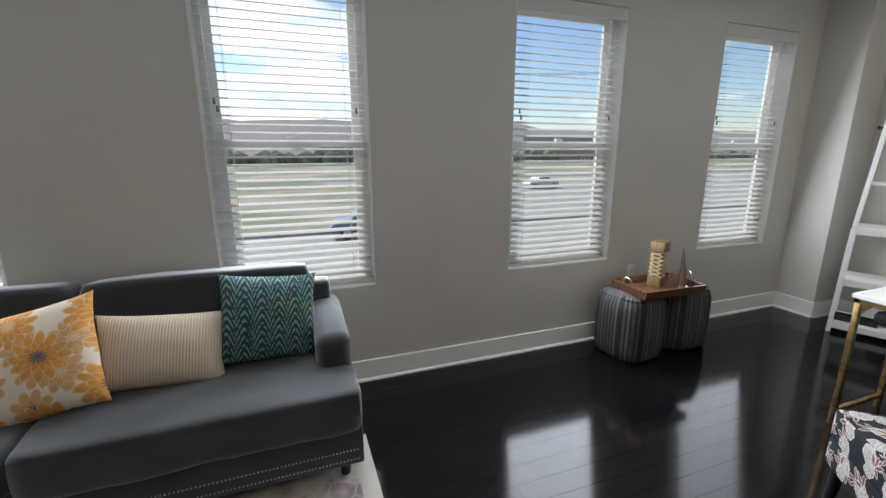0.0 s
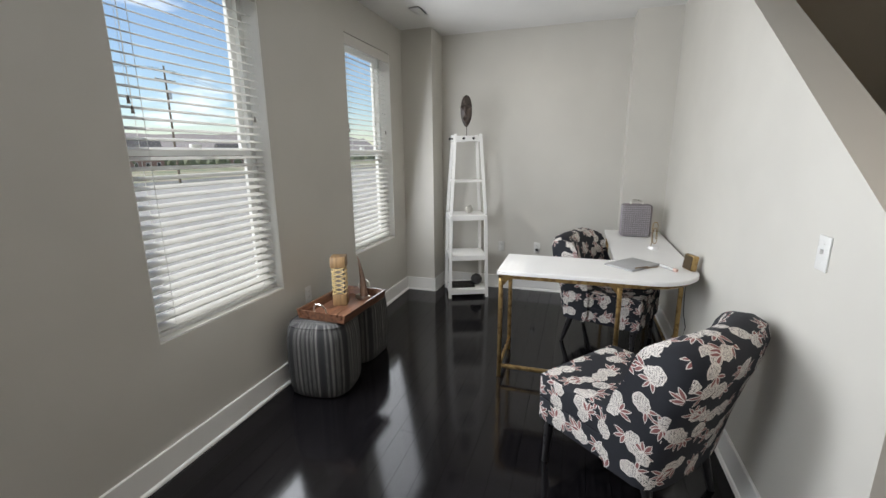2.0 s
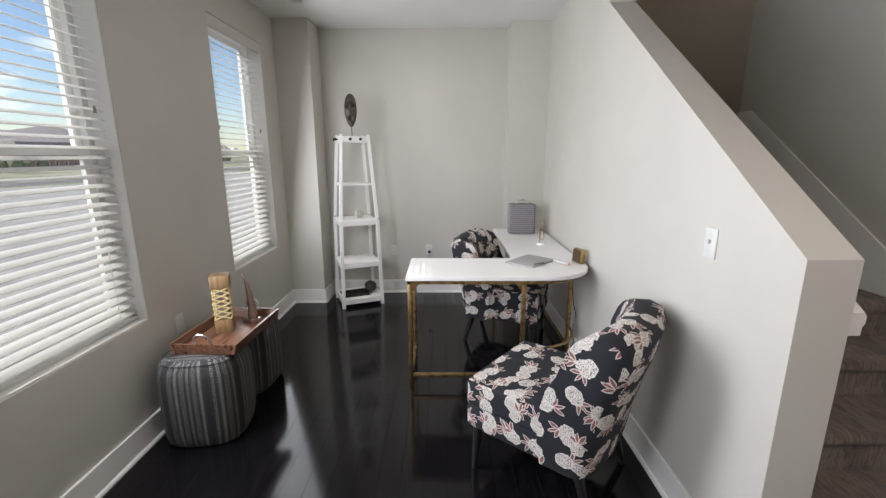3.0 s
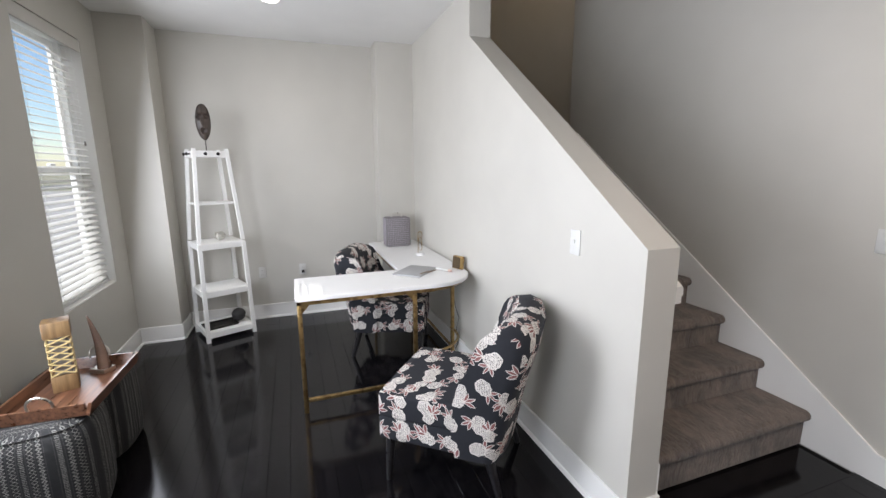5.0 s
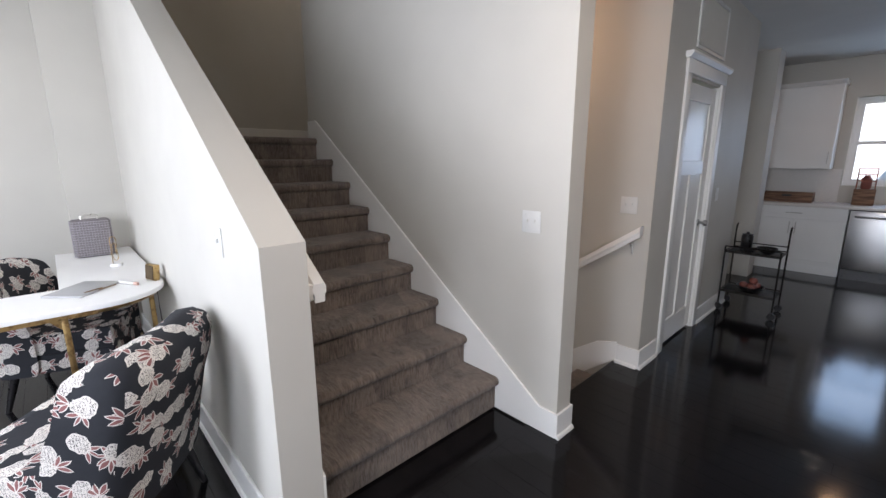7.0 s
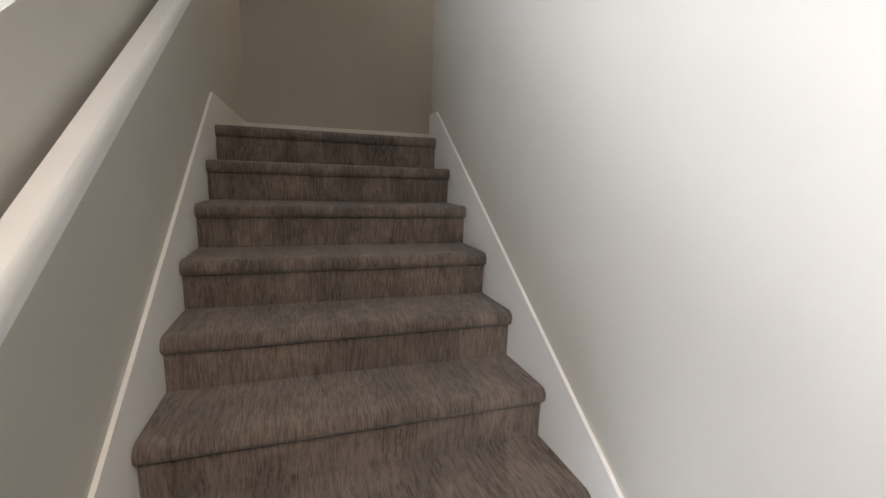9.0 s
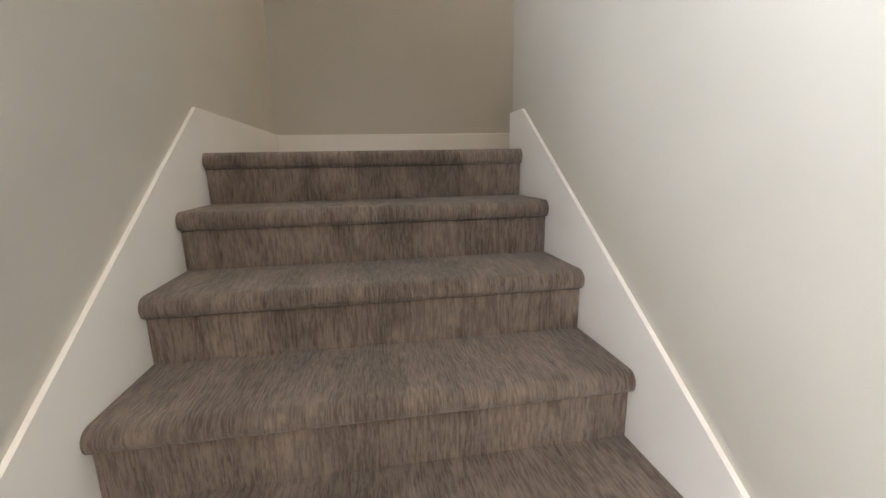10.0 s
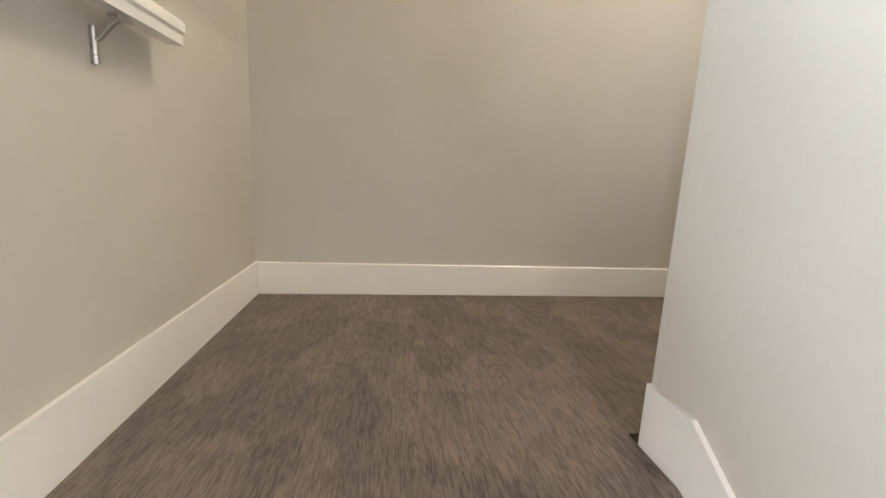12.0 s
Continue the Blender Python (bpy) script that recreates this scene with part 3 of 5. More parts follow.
def floral_print():
    """Black cotton printed with speckled cream blossoms and sprays of outlined dusty pink leaves."""
    m = Nodes("black_floral_fabric", 0.85)
    x, y, z = m.split(m.t.nodes.new("ShaderNodeTexCoord").outputs["UV"])
    w = m.math("MULTIPLY", m.math("SUBTRACT", m.noise(11, 2), 0.5), 0.02)
    flat = m.join(m.math("ADD", x, w), m.math("ADD", y, w), 0.0)
    base = m.mix(m.noise(30, 3), (0.007, 0.008, 0.012), (0.013, 0.014, 0.02))
    cream = m.mix(m.noise(45, 3), (0.55, 0.5, 0.46), (0.74, 0.7, 0.65))
    pink = m.mix(m.noise(25, 3), (0.14, 0.05, 0.05), (0.30, 0.13, 0.12))
    dots = m.step(m.voronoi(150, co=m.map((1, 1, 0), co=flat)), 0.14, 0.32)
    rings = m.step(m.wave(32, 9.0, "X", co=m.map((1, 1, 0), co=flat), dscale=6.0), 0.04, 0.2)

    def leaf(u, v, turn, length, width):
        """How deep a point lies inside a pointed leaf that starts by the blossom and leans by an angle."""
        c, s = math.cos(radians(turn)), math.sin(radians(turn))
        u0 = m.math("SUBTRACT", u, 0.06)
        along = m.math("DIVIDE", m.math("ADD", m.math("MULTIPLY", u0, c), m.math("MULTIPLY", v, s)), length)
        across = m.math("ABSOLUTE", m.math("SUBTRACT", m.math("MULTIPLY", v, c), m.math("MULTIPLY", u0, s)))
        body = m.math("MULTIPLY", m.math("MULTIPLY", along, m.math("SUBTRACT", 1.0, along)), 4 * width)
        return m.math("SUBTRACT", body, across)

    c = base
    for scale, loc, random_, leaves, bud in ((7.6, (0.0, 0.0, 0), 0.65, ((-58, 0.42, 0.07), (-14, 0.44, 0.06), (34, 0.42, 0.075)), 0.265),
                                             (6.9, (0.37, 0.21, 0), 0.75, ((-52, 0.36, 0.075), (-12, 0.42, 0.065), (30, 0.38, 0.075), (172, 0.26, 0.06)), 0.19)):
        d, a, k = m.motif(scale, m.map(loc=loc, co=flat), random_)
        u, v = m.math("MULTIPLY", d, m.math("COSINE", a)), m.math("MULTIPLY", d, m.math("SINE", a))
        for turn, length, width in leaves:
            deep = leaf(u, v, turn, length, width)
            c = m.mix(m.step(deep, 0.0, 0.012), c, cream)
            c = m.mix(m.step(deep, 0.022, 0.034), c, pink)
        ub = m.math("ADD", u, 0.14)
        reach = m.math("SQRT", m.math("ADD", m.math("POWER", m.math("MULTIPLY", ub, 0.86), 2.0), m.math("POWER", v, 2.0)))
        edge = m.math("ADD", bud, m.math("MULTIPLY", m.math("COSINE", m.math("MULTIPLY", a, 9.0)), 0.012))
        inside = m.math("SUBTRACT", edge, reach)
        rim = m.step(inside, 0.045, 0.025)
        face = m.mix(m.math("MAXIMUM", m.math("MULTIPLY", dots, rings), rim), (0.05, 0.048, 0.052), cream)
        c = m.mix(m.step(inside, 0.0, 0.015), c, face)
    m.color(c)
    m.bump(m.noise(500, 2), 0.001, 0.35)
    return m.mat


def weave(name, dark, light, scale=300.0, rough=0.9, sheen=0.3):
    m = Nodes(name, rough)
    f = m.math("MULTIPLY", m.wave(scale, 0.5, "X"), m.wave(scale, 0.5, "Z"))
    broad = m.step(m.noise(4, 3), 0.3, 0.7)
    m.color(m.mix(m.math("ADD", m.math("MULTIPLY", broad, 0.6), m.math("MULTIPLY", f, 0.4)), dark, light))
    m.bump(m.noise(scale * 1.4, 2), 0.0008, 0.4)
    m.b.inputs["Sheen Weight"].default_value = sheen
    return m.mat


def ottoman_fabric():
    """Near-black fabric with upright bands of white diamonds, dashes, chevrons and dots that run on across the top."""
    m = Nodes("patterned_ottoman_fabric", 0.85)
    x, y, z = m.split()
    ang = m.math("MULTIPLY", m.math("ARCTAN2", y, x), 46 / math.tau)
    top = m.step(z, 0.484, 0.4855)
    across = m.mix(top, m.join(ang, z, 0.0), m.join(m.math("MULTIPLY", x, 34.0), y, 0.0))
    bx, zz = m.split(across)[:2]
    band = m.math("FRACT", bx)
    which = m.math("FRACT", m.math("MULTIPLY", m.math("FLOOR", bx), 0.381))
    tri = m.math("ABSOLUTE", m.math("SUBTRACT", m.math("FRACT", m.math("MULTIPLY", zz, 62.0)), 0.5))
    off = m.math("ABSOLUTE", m.math("SUBTRACT", band, 0.5))
    zig = m.step(m.math("ABSOLUTE", m.math("SUBTRACT", off, m.math("MULTIPLY", tri, 0.7))), 0.08, 0.04)
    dash = m.math("MULTIPLY", m.step(m.math("FRACT", m.math("MULTIPLY", zz, 130.0)), 0.55, 0.62), m.step(off, 0.27, 0.23))
    reach = m.math("ADD", m.math("MULTIPLY", off, 1.3), m.math("MULTIPLY", tri, 0.9))
    diamond = m.math("MULTIPLY", m.step(reach, 0.5, 0.44), m.step(reach, 0.15, 0.22))
    p = m.mix(m.step(which, 0.28, 0.3), zig, m.mix(m.step(which, 0.6, 0.62), dash, diamond))
    p = m.math("MULTIPLY", p, m.step(which, 0.86, 0.84))
    edge = m.step(off, 0.44, 0.47)
    p = m.math("MAXIMUM", p, m.math("MULTIPLY", edge, 0.12))
    p = m.math("MULTIPLY", p, m.math("ADD", 0.35, m.math("MULTIPLY", m.step(m.noise(140, 2), 0.36, 0.56), 0.65)))
    base = m.mix(m.noise(40, 3), (0.010, 0.010, 0.011), (0.02, 0.02, 0.021))
    m.color(m.mix(p, base, (0.22, 0.215, 0.2)))
    m.bump(m.math("ADD", p, m.noise(380, 2)), 0.0015, 0.5)
    return m.mat


def orange_floral():
    """Cream cotton with layered orange and tan blossoms, some with a plum heart."""
    m = Nodes("orange_floral_fabric", 0.9)
    x, y, z = m.split()
    w = m.math("MULTIPLY", m.math("SUBTRACT", m.noise(10, 2), 0.5), 0.03)
    flat = m.join(m.math("ADD", x, w), m.math("ADD", z, w), 0.0)
    c = m.mix(m.noise(14, 3), (0.66, 0.57, 0.44), (0.76, 0.68, 0.56))
    layers = (((0.21, 0.13, 0), 6.0, (0.52, 0.28, 0.11), (0.66, 0.42, 0.2), 4.5), ((0.045, 0.085, 0), 4.6, (0.5, 0.19, 0.03), (0.72, 0.38, 0.1), 6.0))
    for loc, scale, dark, light, count in layers:
        d, a, k = m.motif(scale, m.map(loc=loc, co=flat), 0.65)
        outer = m.math("ABSOLUTE", m.math("COSINE", m.math("MULTIPLY", a, count)))
        inner = m.math("ABSOLUTE", m.math("SINE", m.math("MULTIPLY", a, count)))
        tone = m.mix(m.noise(30, 3), dark, light)
        pale = m.mix(0.55, tone, (0.74, 0.6, 0.4))
        ring1 = m.math("SUBTRACT", m.math("ADD", 0.34, m.math("MULTIPLY", outer, 0.16)), d)
        ring2 = m.math("SUBTRACT", m.math("ADD", 0.20, m.math("MULTIPLY", inner, 0.13)), d)
        heart = m.math("SUBTRACT", m.math("ADD", 0.06, m.math("MULTIPLY", outer, 0.09)), d)
        c = m.mix(m.step(ring1, 0.0, 0.03), c, m.mix(m.step(ring1, 0.03, 0.06), pale, tone))
        c = m.mix(m.step(ring2, 0.0, 0.03), c, m.mix(m.step(ring2, 0.02, 0.06), pale, m.mix(0.35, tone, dark)))
        c = m.mix(m.step(heart, 0.0, 0.02), c, m.mix(m.step(k, 0.5, 0.55), m.mix(0.5, tone, (0.75, 0.6, 0.4)), (0.15, 0.11, 0.15)))
    m.color(c)
    m.bump(m.noise(350, 2), 0.001, 0.4)
    return m.mat


def teal_ogee():
    m = Nodes("teal_leaf_fabric", 0.85)
    x, y, z = m.split()
    u = m.math("MULTIPLY", x, 13.0)
    v = m.math("ADD", m.math("MULTIPLY", z, 8.5), m.math("FRACT", m.math("MULTIPLY", m.math("FLOOR", u), 0.5)))
    fu = m.math("ABSOLUTE", m.math("SUBTRACT", m.math("FRACT", u), 0.5))
    row = m.math("FRACT", m.math("ADD", v, m.math("MULTIPLY", m.math("POWER", fu, 1.4), 1.7)))
    ribs = m.step(m.math("FRACT", m.math("MULTIPLY", row, 3.0)), 0.45, 0.65)
    rag = m.step(m.noise(70, 3), 0.38, 0.52)
    light = m.mix(m.step(m.noise(9, 2), 0.5, 0.68), (0.15, 0.27, 0.26), (0.24, 0.28, 0.12))
    m.color(m.mix(m.math("MULTIPLY", ribs, rag), (0.010, 0.038, 0.046), light))
    m.bump(m.noise(350, 2), 0.001, 0.4)
    return m.mat


def corduroy():
    m = Nodes("beige_ribbed_fabric", 0.9)
    rib = m.wave(26, 0.4, "X")
    base = m.mix(m.noise(12, 3), (0.5, 0.41, 0.31), (0.62, 0.53, 0.42))
    m.color(m.mix(m.step(rib, 0.1, 0.5), (0.48, 0.39, 0.29), base))
    m.bump(rib, 0.003, 0.5)
    return m.mat


def gold_leaf():
    m = Nodes("gold_leafed_metal", 0.35, 1.0)
    worn = m.step(m.noise(24, 4), 0.45, 0.62)
    m.color(m.mix(worn, (0.44, 0.30, 0.13), (0.24, 0.155, 0.07)))
    m.rough(m.math("ADD", m.math("MULTIPLY", worn, 0.2), 0.3))
    m.bump(m.noise(60, 3), 0.002, 0.5)
    return m.mat


def wood(name, dark, light, rough=0.4, along="X", scale=1.0):
    m = Nodes(name, rough)
    s = {"X": (4, 45, 45), "Y": (45, 4, 45), "Z": (45, 45, 4)}[along]
    g = m.noise(scale, 5, m.map(s))
    m.color(m.mix(m.step(g, 0.3, 0.72), dark, light))
    m.rough(m.math("ADD", m.math("MULTIPLY", g, 0.2), rough - 0.1))
    m.bump(g, 0.001, 0.4)
    return m.mat


FLORAL = floral_print()
SOFAM = weave("slate_velvet", (0.007, 0.009, 0.012), (0.020, 0.025, 0.031), 260, 0.8, 0.45)
OTTM = ottoman_fabric()
ORANGE, TEAL, CORD = orange_floral(), teal_ogee(), corduroy()
GOLD = gold_leaf()
DESKTOP = paint("white_gloss_desktop", (0.84, 0.83, 0.81), 0.4, 40, 0.0002)
TRAYWOOD = wood("red_brown_tray_wood", (0.075, 0.032, 0.018), (0.19, 0.088, 0.048), 0.3)
BOXWOOD = wood("tan_carved_wood", (0.13, 0.075, 0.03), (0.27, 0.165, 0.075), 0.5, "Z")
HORNM = plain("polished_horn", (0.16, 0.10, 0.07), 0.25, vary=0.5, scale=14)
NAIL = plain("nailhead_nickel", (0.62, 0.6, 0.55), 0.3, 1.0, 0.05)
STONE_AND_GAP = plain("dark_grey_stone_and_gap", (0.03, 0.028, 0.028), 0.6, vary=0.4)

# ---- slipper chairs ----


def chair_back():
    """An upholstered back with a rolled top that wraps slightly forward."""
    bm = bmesh.new()
    prof = [(0.04, 0.238), (0.065, 0.30), (0.07, 0.47), (0.05, 0.58), (0.015, 0.70), (-0.012, 0.78), (-0.03, 0.825), (-0.06, 0.86), (-0.12, 0.872), (-0.175, 0.852), (-0.195, 0.80), (-0.18, 0.70), (-0.15, 0.58), (-0.12, 0.42), (-0.10, 0.30), (-0.088, 0.238)]
    n = 13
    rings = []
    for k in range(n):
        u = -1 + 2 * k / (n - 1)
        e = abs(u)
        shrink = 1 - 0.30 * max(0, e - 0.72) ** 1.5 / 0.28 ** 1.5
        ring = []
        for y, z in prof:
            cy = 0.005 - 0.22 * max(0, z - 0.45)
            x = 0.302 * math.sin(u * math.pi / 2 * 0.97)
            yy = cy + (y - cy) * shrink - 0.02 * min(1.0, max(0.0, z - 0.45) / 0.3) + (0.105 if y > cy else 0.065) * u * u
            zz = z - 0.05 * max(0.0, e - 0.45) ** 1.6 * (1 if z > 0.6 else 0) / 0.4
            ring.append(bm.verts.new((x, yy - 0.20, zz + 0.015 * max(0.0, z - 0.3) / 0.55)))
        rings.append(ring)
    m = len(prof)
    for a, b in zip(rings, rings[1:]):
        for i in range(m):
            bm.faces.new((a[i], a[(i + 1) % m], b[(i + 1) % m], b[i]))
    bm.faces.new(rings[0][::-1])
    bm.faces.new(rings[-1])
    bmesh.ops.recalc_face_normals(bm, faces=bm.faces)
    return bm


def make_chair():
    c = thing("slipper_chair", Matrix.Identity(4), "armless slipper chair in black cotton with cream and pink flowers", "chair", "floral chairs by the desk")
    seat = cushion(0.57, 0.53, 0.128, 0.42, 12, 12, 0.002)
    bmesh.ops.translate(seat, verts=seat.verts, vec=(0, 0.07, 0.418))
    smooth(part("seat", seat, FLORAL, c).data, 60)
    smooth(part("seat_base", box(-0.281, 0.281, -0.19, 0.331, 0.236, 0.358, bevel=0.012, segments=3), FLORAL, c).data, 60)
    smooth(part("backrest", chair_back(), FLORAL, c).data, 60)
    for sx in (-1, 1):
        part("leg", rod((sx * 0.245, 0.285, 0.24), (sx * 0.26, 0.295, 0.0), 0.025, 0.014), BLACK, c, "tapered black wooden leg")
        part("leg", rod((sx * 0.225, -0.2, 0.24), (sx * 0.235, -0.27, 0.0), 0.025, 0.014), BLACK, c, "splayed black wooden leg")
    return c


chair = make_chair()
for piece in chair.children:
    if piece.name.startswith(("seat", "backrest")):
        box_uv(piece.data)
chair.matrix_world = pose(2.79, 0.478, FZ, 0, 0, -39)
tagged(chair, label="armless slipper chair in black floral cotton beside the stair wall")
other = copy_thing(chair, pose(4.37, 0.51, FZ, 0, 0, 158))
tagged(other, label="armless slipper chair in black floral cotton pushed under the desk")

# ---- L-shaped desk ----
desk = thing("corner_desk", Matrix.Translation((3.5, 0.02, 0)), "L-shaped desk with a white top and gold-leafed metal legs", "desk")


def desk_outline(r=0.34, n=12):
    pts = [(0, 1.245), (0, r)]
    pts += [(r - r * math.cos(a), r - r * math.sin(a)) for a in [radians(90 * k / n) for k in range(1, n)]]
    pts += [(r, 0), (1.78, 0), (1.78, 0.49), (0.5, 0.49), (0.5, 1.245)]
    return pts


bm = prism(desk_outline(), "z", 0.728, 0.755)
bmesh.ops.bevel(bm, geom=[e for e in bm.edges if abs(e.verts[0].co.z - e.verts[1].co.z) < 1e-5], offset=0.004, segments=2, affect="EDGES")
part("tabletop", bm, DESKTOP, desk)
bm = bmesh.new()
for a, b in (((0.02, 1.225), (0.02, 0.36)), ((0.48, 1.225), (0.48, 0.48)), ((0.02, 1.225), (0.48, 1.225)), ((0.36, 0.03), (1.76, 0.03)), ((0.48, 0.47), (1.76, 0.47)), ((1.76, 0.03), (1.76, 0.47))):
    box(min(a[0], b[0]) - 0.011, max(a[0], b[0]) + 0.011, min(a[1], b[1]) - 0.011, max(a[1], b[1]) + 0.011, 0.704, 0.728, bm)
arc = [(0.36 - 0.34 * math.cos(a), 0.36 - 0.33 * math.sin(a), 0.716) for a in [radians(90 * k / 10) for k in range(11)]]
tube(arc, 0.012, 4, bm=bm)
part("top_frame", bm, GOLD, desk)


def desk_leg(x, y, braces):
    bm = box(x - 0.014, x + 0.014, y - 0.014, y + 0.014, FZ, 0.704, bevel=0.004)
    for dy in braces:
        prism([(y + dy * 0.013, 0.704), (y + dy * 0.062, 0.704), (y + dy * 0.013, 0.645)], "x", x - 0.008, x + 0.008, bm)
    part("leg", bm, GOLD, desk)


for x, y, braces in ((0.03, 1.222, (-1,)), (0.47, 1.222, (-1,)), (0.045, 0.485, (1,)), (0.45, 0.06, ()), (1.75, 0.05, (1,)), (1.75, 0.46, (-1,))):
    desk_leg(x, y, braces)
part("stretcher", box(0.02, 0.042, 0.499, 1.208, 0.052, 0.076, bevel=0.003), GOLD, desk)
part("stretcher", box(0.044, 0.456, 1.211, 1.233, 0.052, 0.076, bevel=0.003), GOLD, desk)
part("stretcher", tube([(0.36 - 0.32 * math.cos(a), 0.40 - 0.33 * math.sin(a), 0.25) for a in [radians(-14 + 118 * k / 10) for k in range(11)]], 0.01, 6), GOLD, desk)
part("stretcher", box(0.464, 1.736, 0.045, 0.06, 0.052, 0.076, bevel=0.003), GOLD, desk)

# ---- ladder shelf tower ----
tower = thing("ladder_shelf", pose(5.245, 1.93, 0, 0, 0, 113.5), "white open tapering shelf tower in the corner by the window", "shelf")


def span(z):
    """Half width and half depth of the tower at a height."""
    if z <= 0.87:
        return 0.20 - 0.018 * z / 0.87, 0.19 - 0.018 * z / 0.87
    k = (z - 0.87) / 0.82
    return 0.182 - 0.052 * k, 0.172 - 0.052 * k


for z0, z1, r in ((FZ, 0.87, 0.016), (0.885, 1.70, 0.014)):
    for sx in (-1, 1):
        for sy in (-1, 1):
            (a0, b0), (a1, b1) = span(z0), span(z1)
            bm = bmesh.new()
            lo = [bm.verts.new((sx * a0 + i, sy * b0 + j, z0)) for i, j in ((-r, -r), (r, -r), (r, r), (-r, r))]
            hi = [bm.verts.new((sx * a1 + i, sy * b1 + j, z1)) for i, j in ((-r, -r), (r, -r), (r, r), (-r, r))]
            bm.faces.new(lo[::-1]), bm.faces.new(hi)
            for i in range(4):
                bm.faces.new((lo[i], lo[(i + 1) % 4], hi[(i + 1) % 4], hi[i]))
            bmesh.ops.recalc_face_normals(bm, faces=bm.faces)
            part("leg", bm, WHITEWOOD, tower, soft=False)
for z in (0.055, 0.43, 0.86, 1.215, 1.625):
    a, b = span(z)
    bm = box(-a + 0.004, a - 0.004, -b + 0.004, b - 0.004, z, z + 0.016)
    if z in (0.055, 0.43, 0.86, 1.625):
        h = 0.05 if z != 1.625 else 0.055
        z0 = z - h + 0.012 if z != 1.625 else z + 0.002
        for s in (-1, 1):
            box(-a + 0.016, a - 0.016, s * b - 0.008, s * b + 0.008, z0, z0 + h, bm)
            box(s * a - 0.008, s * a + 0.008, -b + 0.016, b - 0.016, z0, z0 + h, bm)
    part("shelf", bm, WHITEWOOD, tower, soft=False)
for sx, sy, horizontal in ((-0.05, 1, True), (0.05, 1, True), (1, -0.05, False), (1, 0.05, False)):
    a, b = span(1.64)
    m = Matrix.Translation((sx, b + 0.008, 1.655)) @ Matrix.Rotation(radians(-90), 4, "X") if horizontal else Matrix.Translation((a + 0.008, sy, 1.655)) @ Matrix.Rotation(radians(90), 4, "Y")
    bm = lathe([(0.006, 0), (0.006, 0.02), (0.014, 0.024), (0.014, 0.034), (0.008, 0.038)], 12)
    bmesh.ops.transform(bm, matrix=m, verts=bm.verts)
    part("peg", bm, DARKMETAL, tower, "dark metal peg")


def on_tower(dx, dy, z):
    p = tower.matrix_world @ Vector((dx, dy, z))
    return Matrix.Translation(p) @ Matrix.Rotation(radians(113.5), 4, "Z")


# the carved mask stays one plain shape on its stand
bm = cushion(0.12, 0.06, 0.31, 1.0, 26, 2.2, 0.0)
for v in bm.verts:
    k = v.co.z / 0.15
    v.co.x *= 1.0 - 0.22 * max(0, -k) ** 2
    if v.co.y > 0:
        x, z = abs(v.co.x), v.co.z
        v.co.y += 0.020 * math.exp(-(x / 0.011) ** 2) * math.exp(-((z - 0.005) / 0.05) ** 2)
        v.co.y += 0.014 * math.exp(-((z - 0.06 + 6 * x ** 2) / 0.010) ** 2)
        v.co.y -= 0.014 * math.exp(-((z - 0.03) / 0.012) ** 2 - ((x - 0.028) / 0.016) ** 2)
        v.co.y -= 0.018 * math.exp(-((z + 0.075) / 0.018) ** 2 - (x / 0.017) ** 2)
        v.co.y += 0.008 * math.exp(-(((z + 0.075) ** 2 + x ** 2) ** 0.5 / 0.008 - 3.6) ** 2)
bmesh.ops.translate(bm, verts=bm.verts, vec=(0, 0, 0.29))
rod((0, -0.02, 0.02), (0, -0.02, 0.2), 0.004, bm=bm)
box(-0.06, 0.06, -0.045, 0.02, 0.0, 0.02, bm)
mask = part("carved_mask", bm, wood("dark_carved_wood", (0.018, 0.013, 0.01), (0.07, 0.05, 0.04), 0.35, "Z"))
mask.matrix_world = on_tower(0.0, 0.0, 1.641) @ Matrix.Rotation(radians(-20), 4, "Z")
tagged(mask, "dark carved wooden mask on a thin metal stand", "mask")

bm = bmesh.new()
for k in range(9):
    ax = Vector((random.uniform(-1, 1), random.uniform(-1, 1), random.uniform(-1, 1))).normalized()
    q = ax.to_track_quat("Z", "Y")
    tube([q @ Vector((0.042 * math.cos(i * math.tau / 22), 0.042 * math.sin(i * math.tau / 22), 0)) + Vector((0, 0, 0.046)) for i in range(22)], 0.0038, 5, True, bm)
ball = part("wire_ball", bm, NAIL)
ball.matrix_world = on_tower(-0.03, 0.03, 0.876)
tagged(ball, "silver openwork metal ball on a white shelf", "decorative ball")

bm = bmesh.new()
bmesh.ops.create_icosphere(bm, subdivisions=3, radius=0.062, matrix=Matrix.Translation((0, 0, 0.062)))
for v in bm.verts:
    v.co += v.normal * 0.002 * math.sin(v.co.z * 260)
stone = part("stone_ball", bm, STONE_AND_GAP)
stone.matrix_world = on_tower(-0.10, 0.06, 0.071)
tagged(stone, "dark grey round ornament on the lowest shelf", "decorative ball")
tray = box(-0.10, 0.17, -0.06, 0.12, 0.0, 0.012, bevel=0.004)
tube([(-0.1, 0.12, 0.016), (0.17, 0.12, 0.016), (0.17, -0.06, 0.016), (-0.1, -0.06, 0.016)], 0.008, 6, True, tray)
t = part("low_tray", tray, DARKMETAL)
t.matrix_world = on_tower(0.02, 0.01, 0.071)
tagged(t, "dark metal tray lying on the lowest shelf", "tray")
bpy.data.objects["stone_ball"].matrix_world = on_tower(-0.11, 0.06, 0.084)

# ---- ottomans with a tray ----


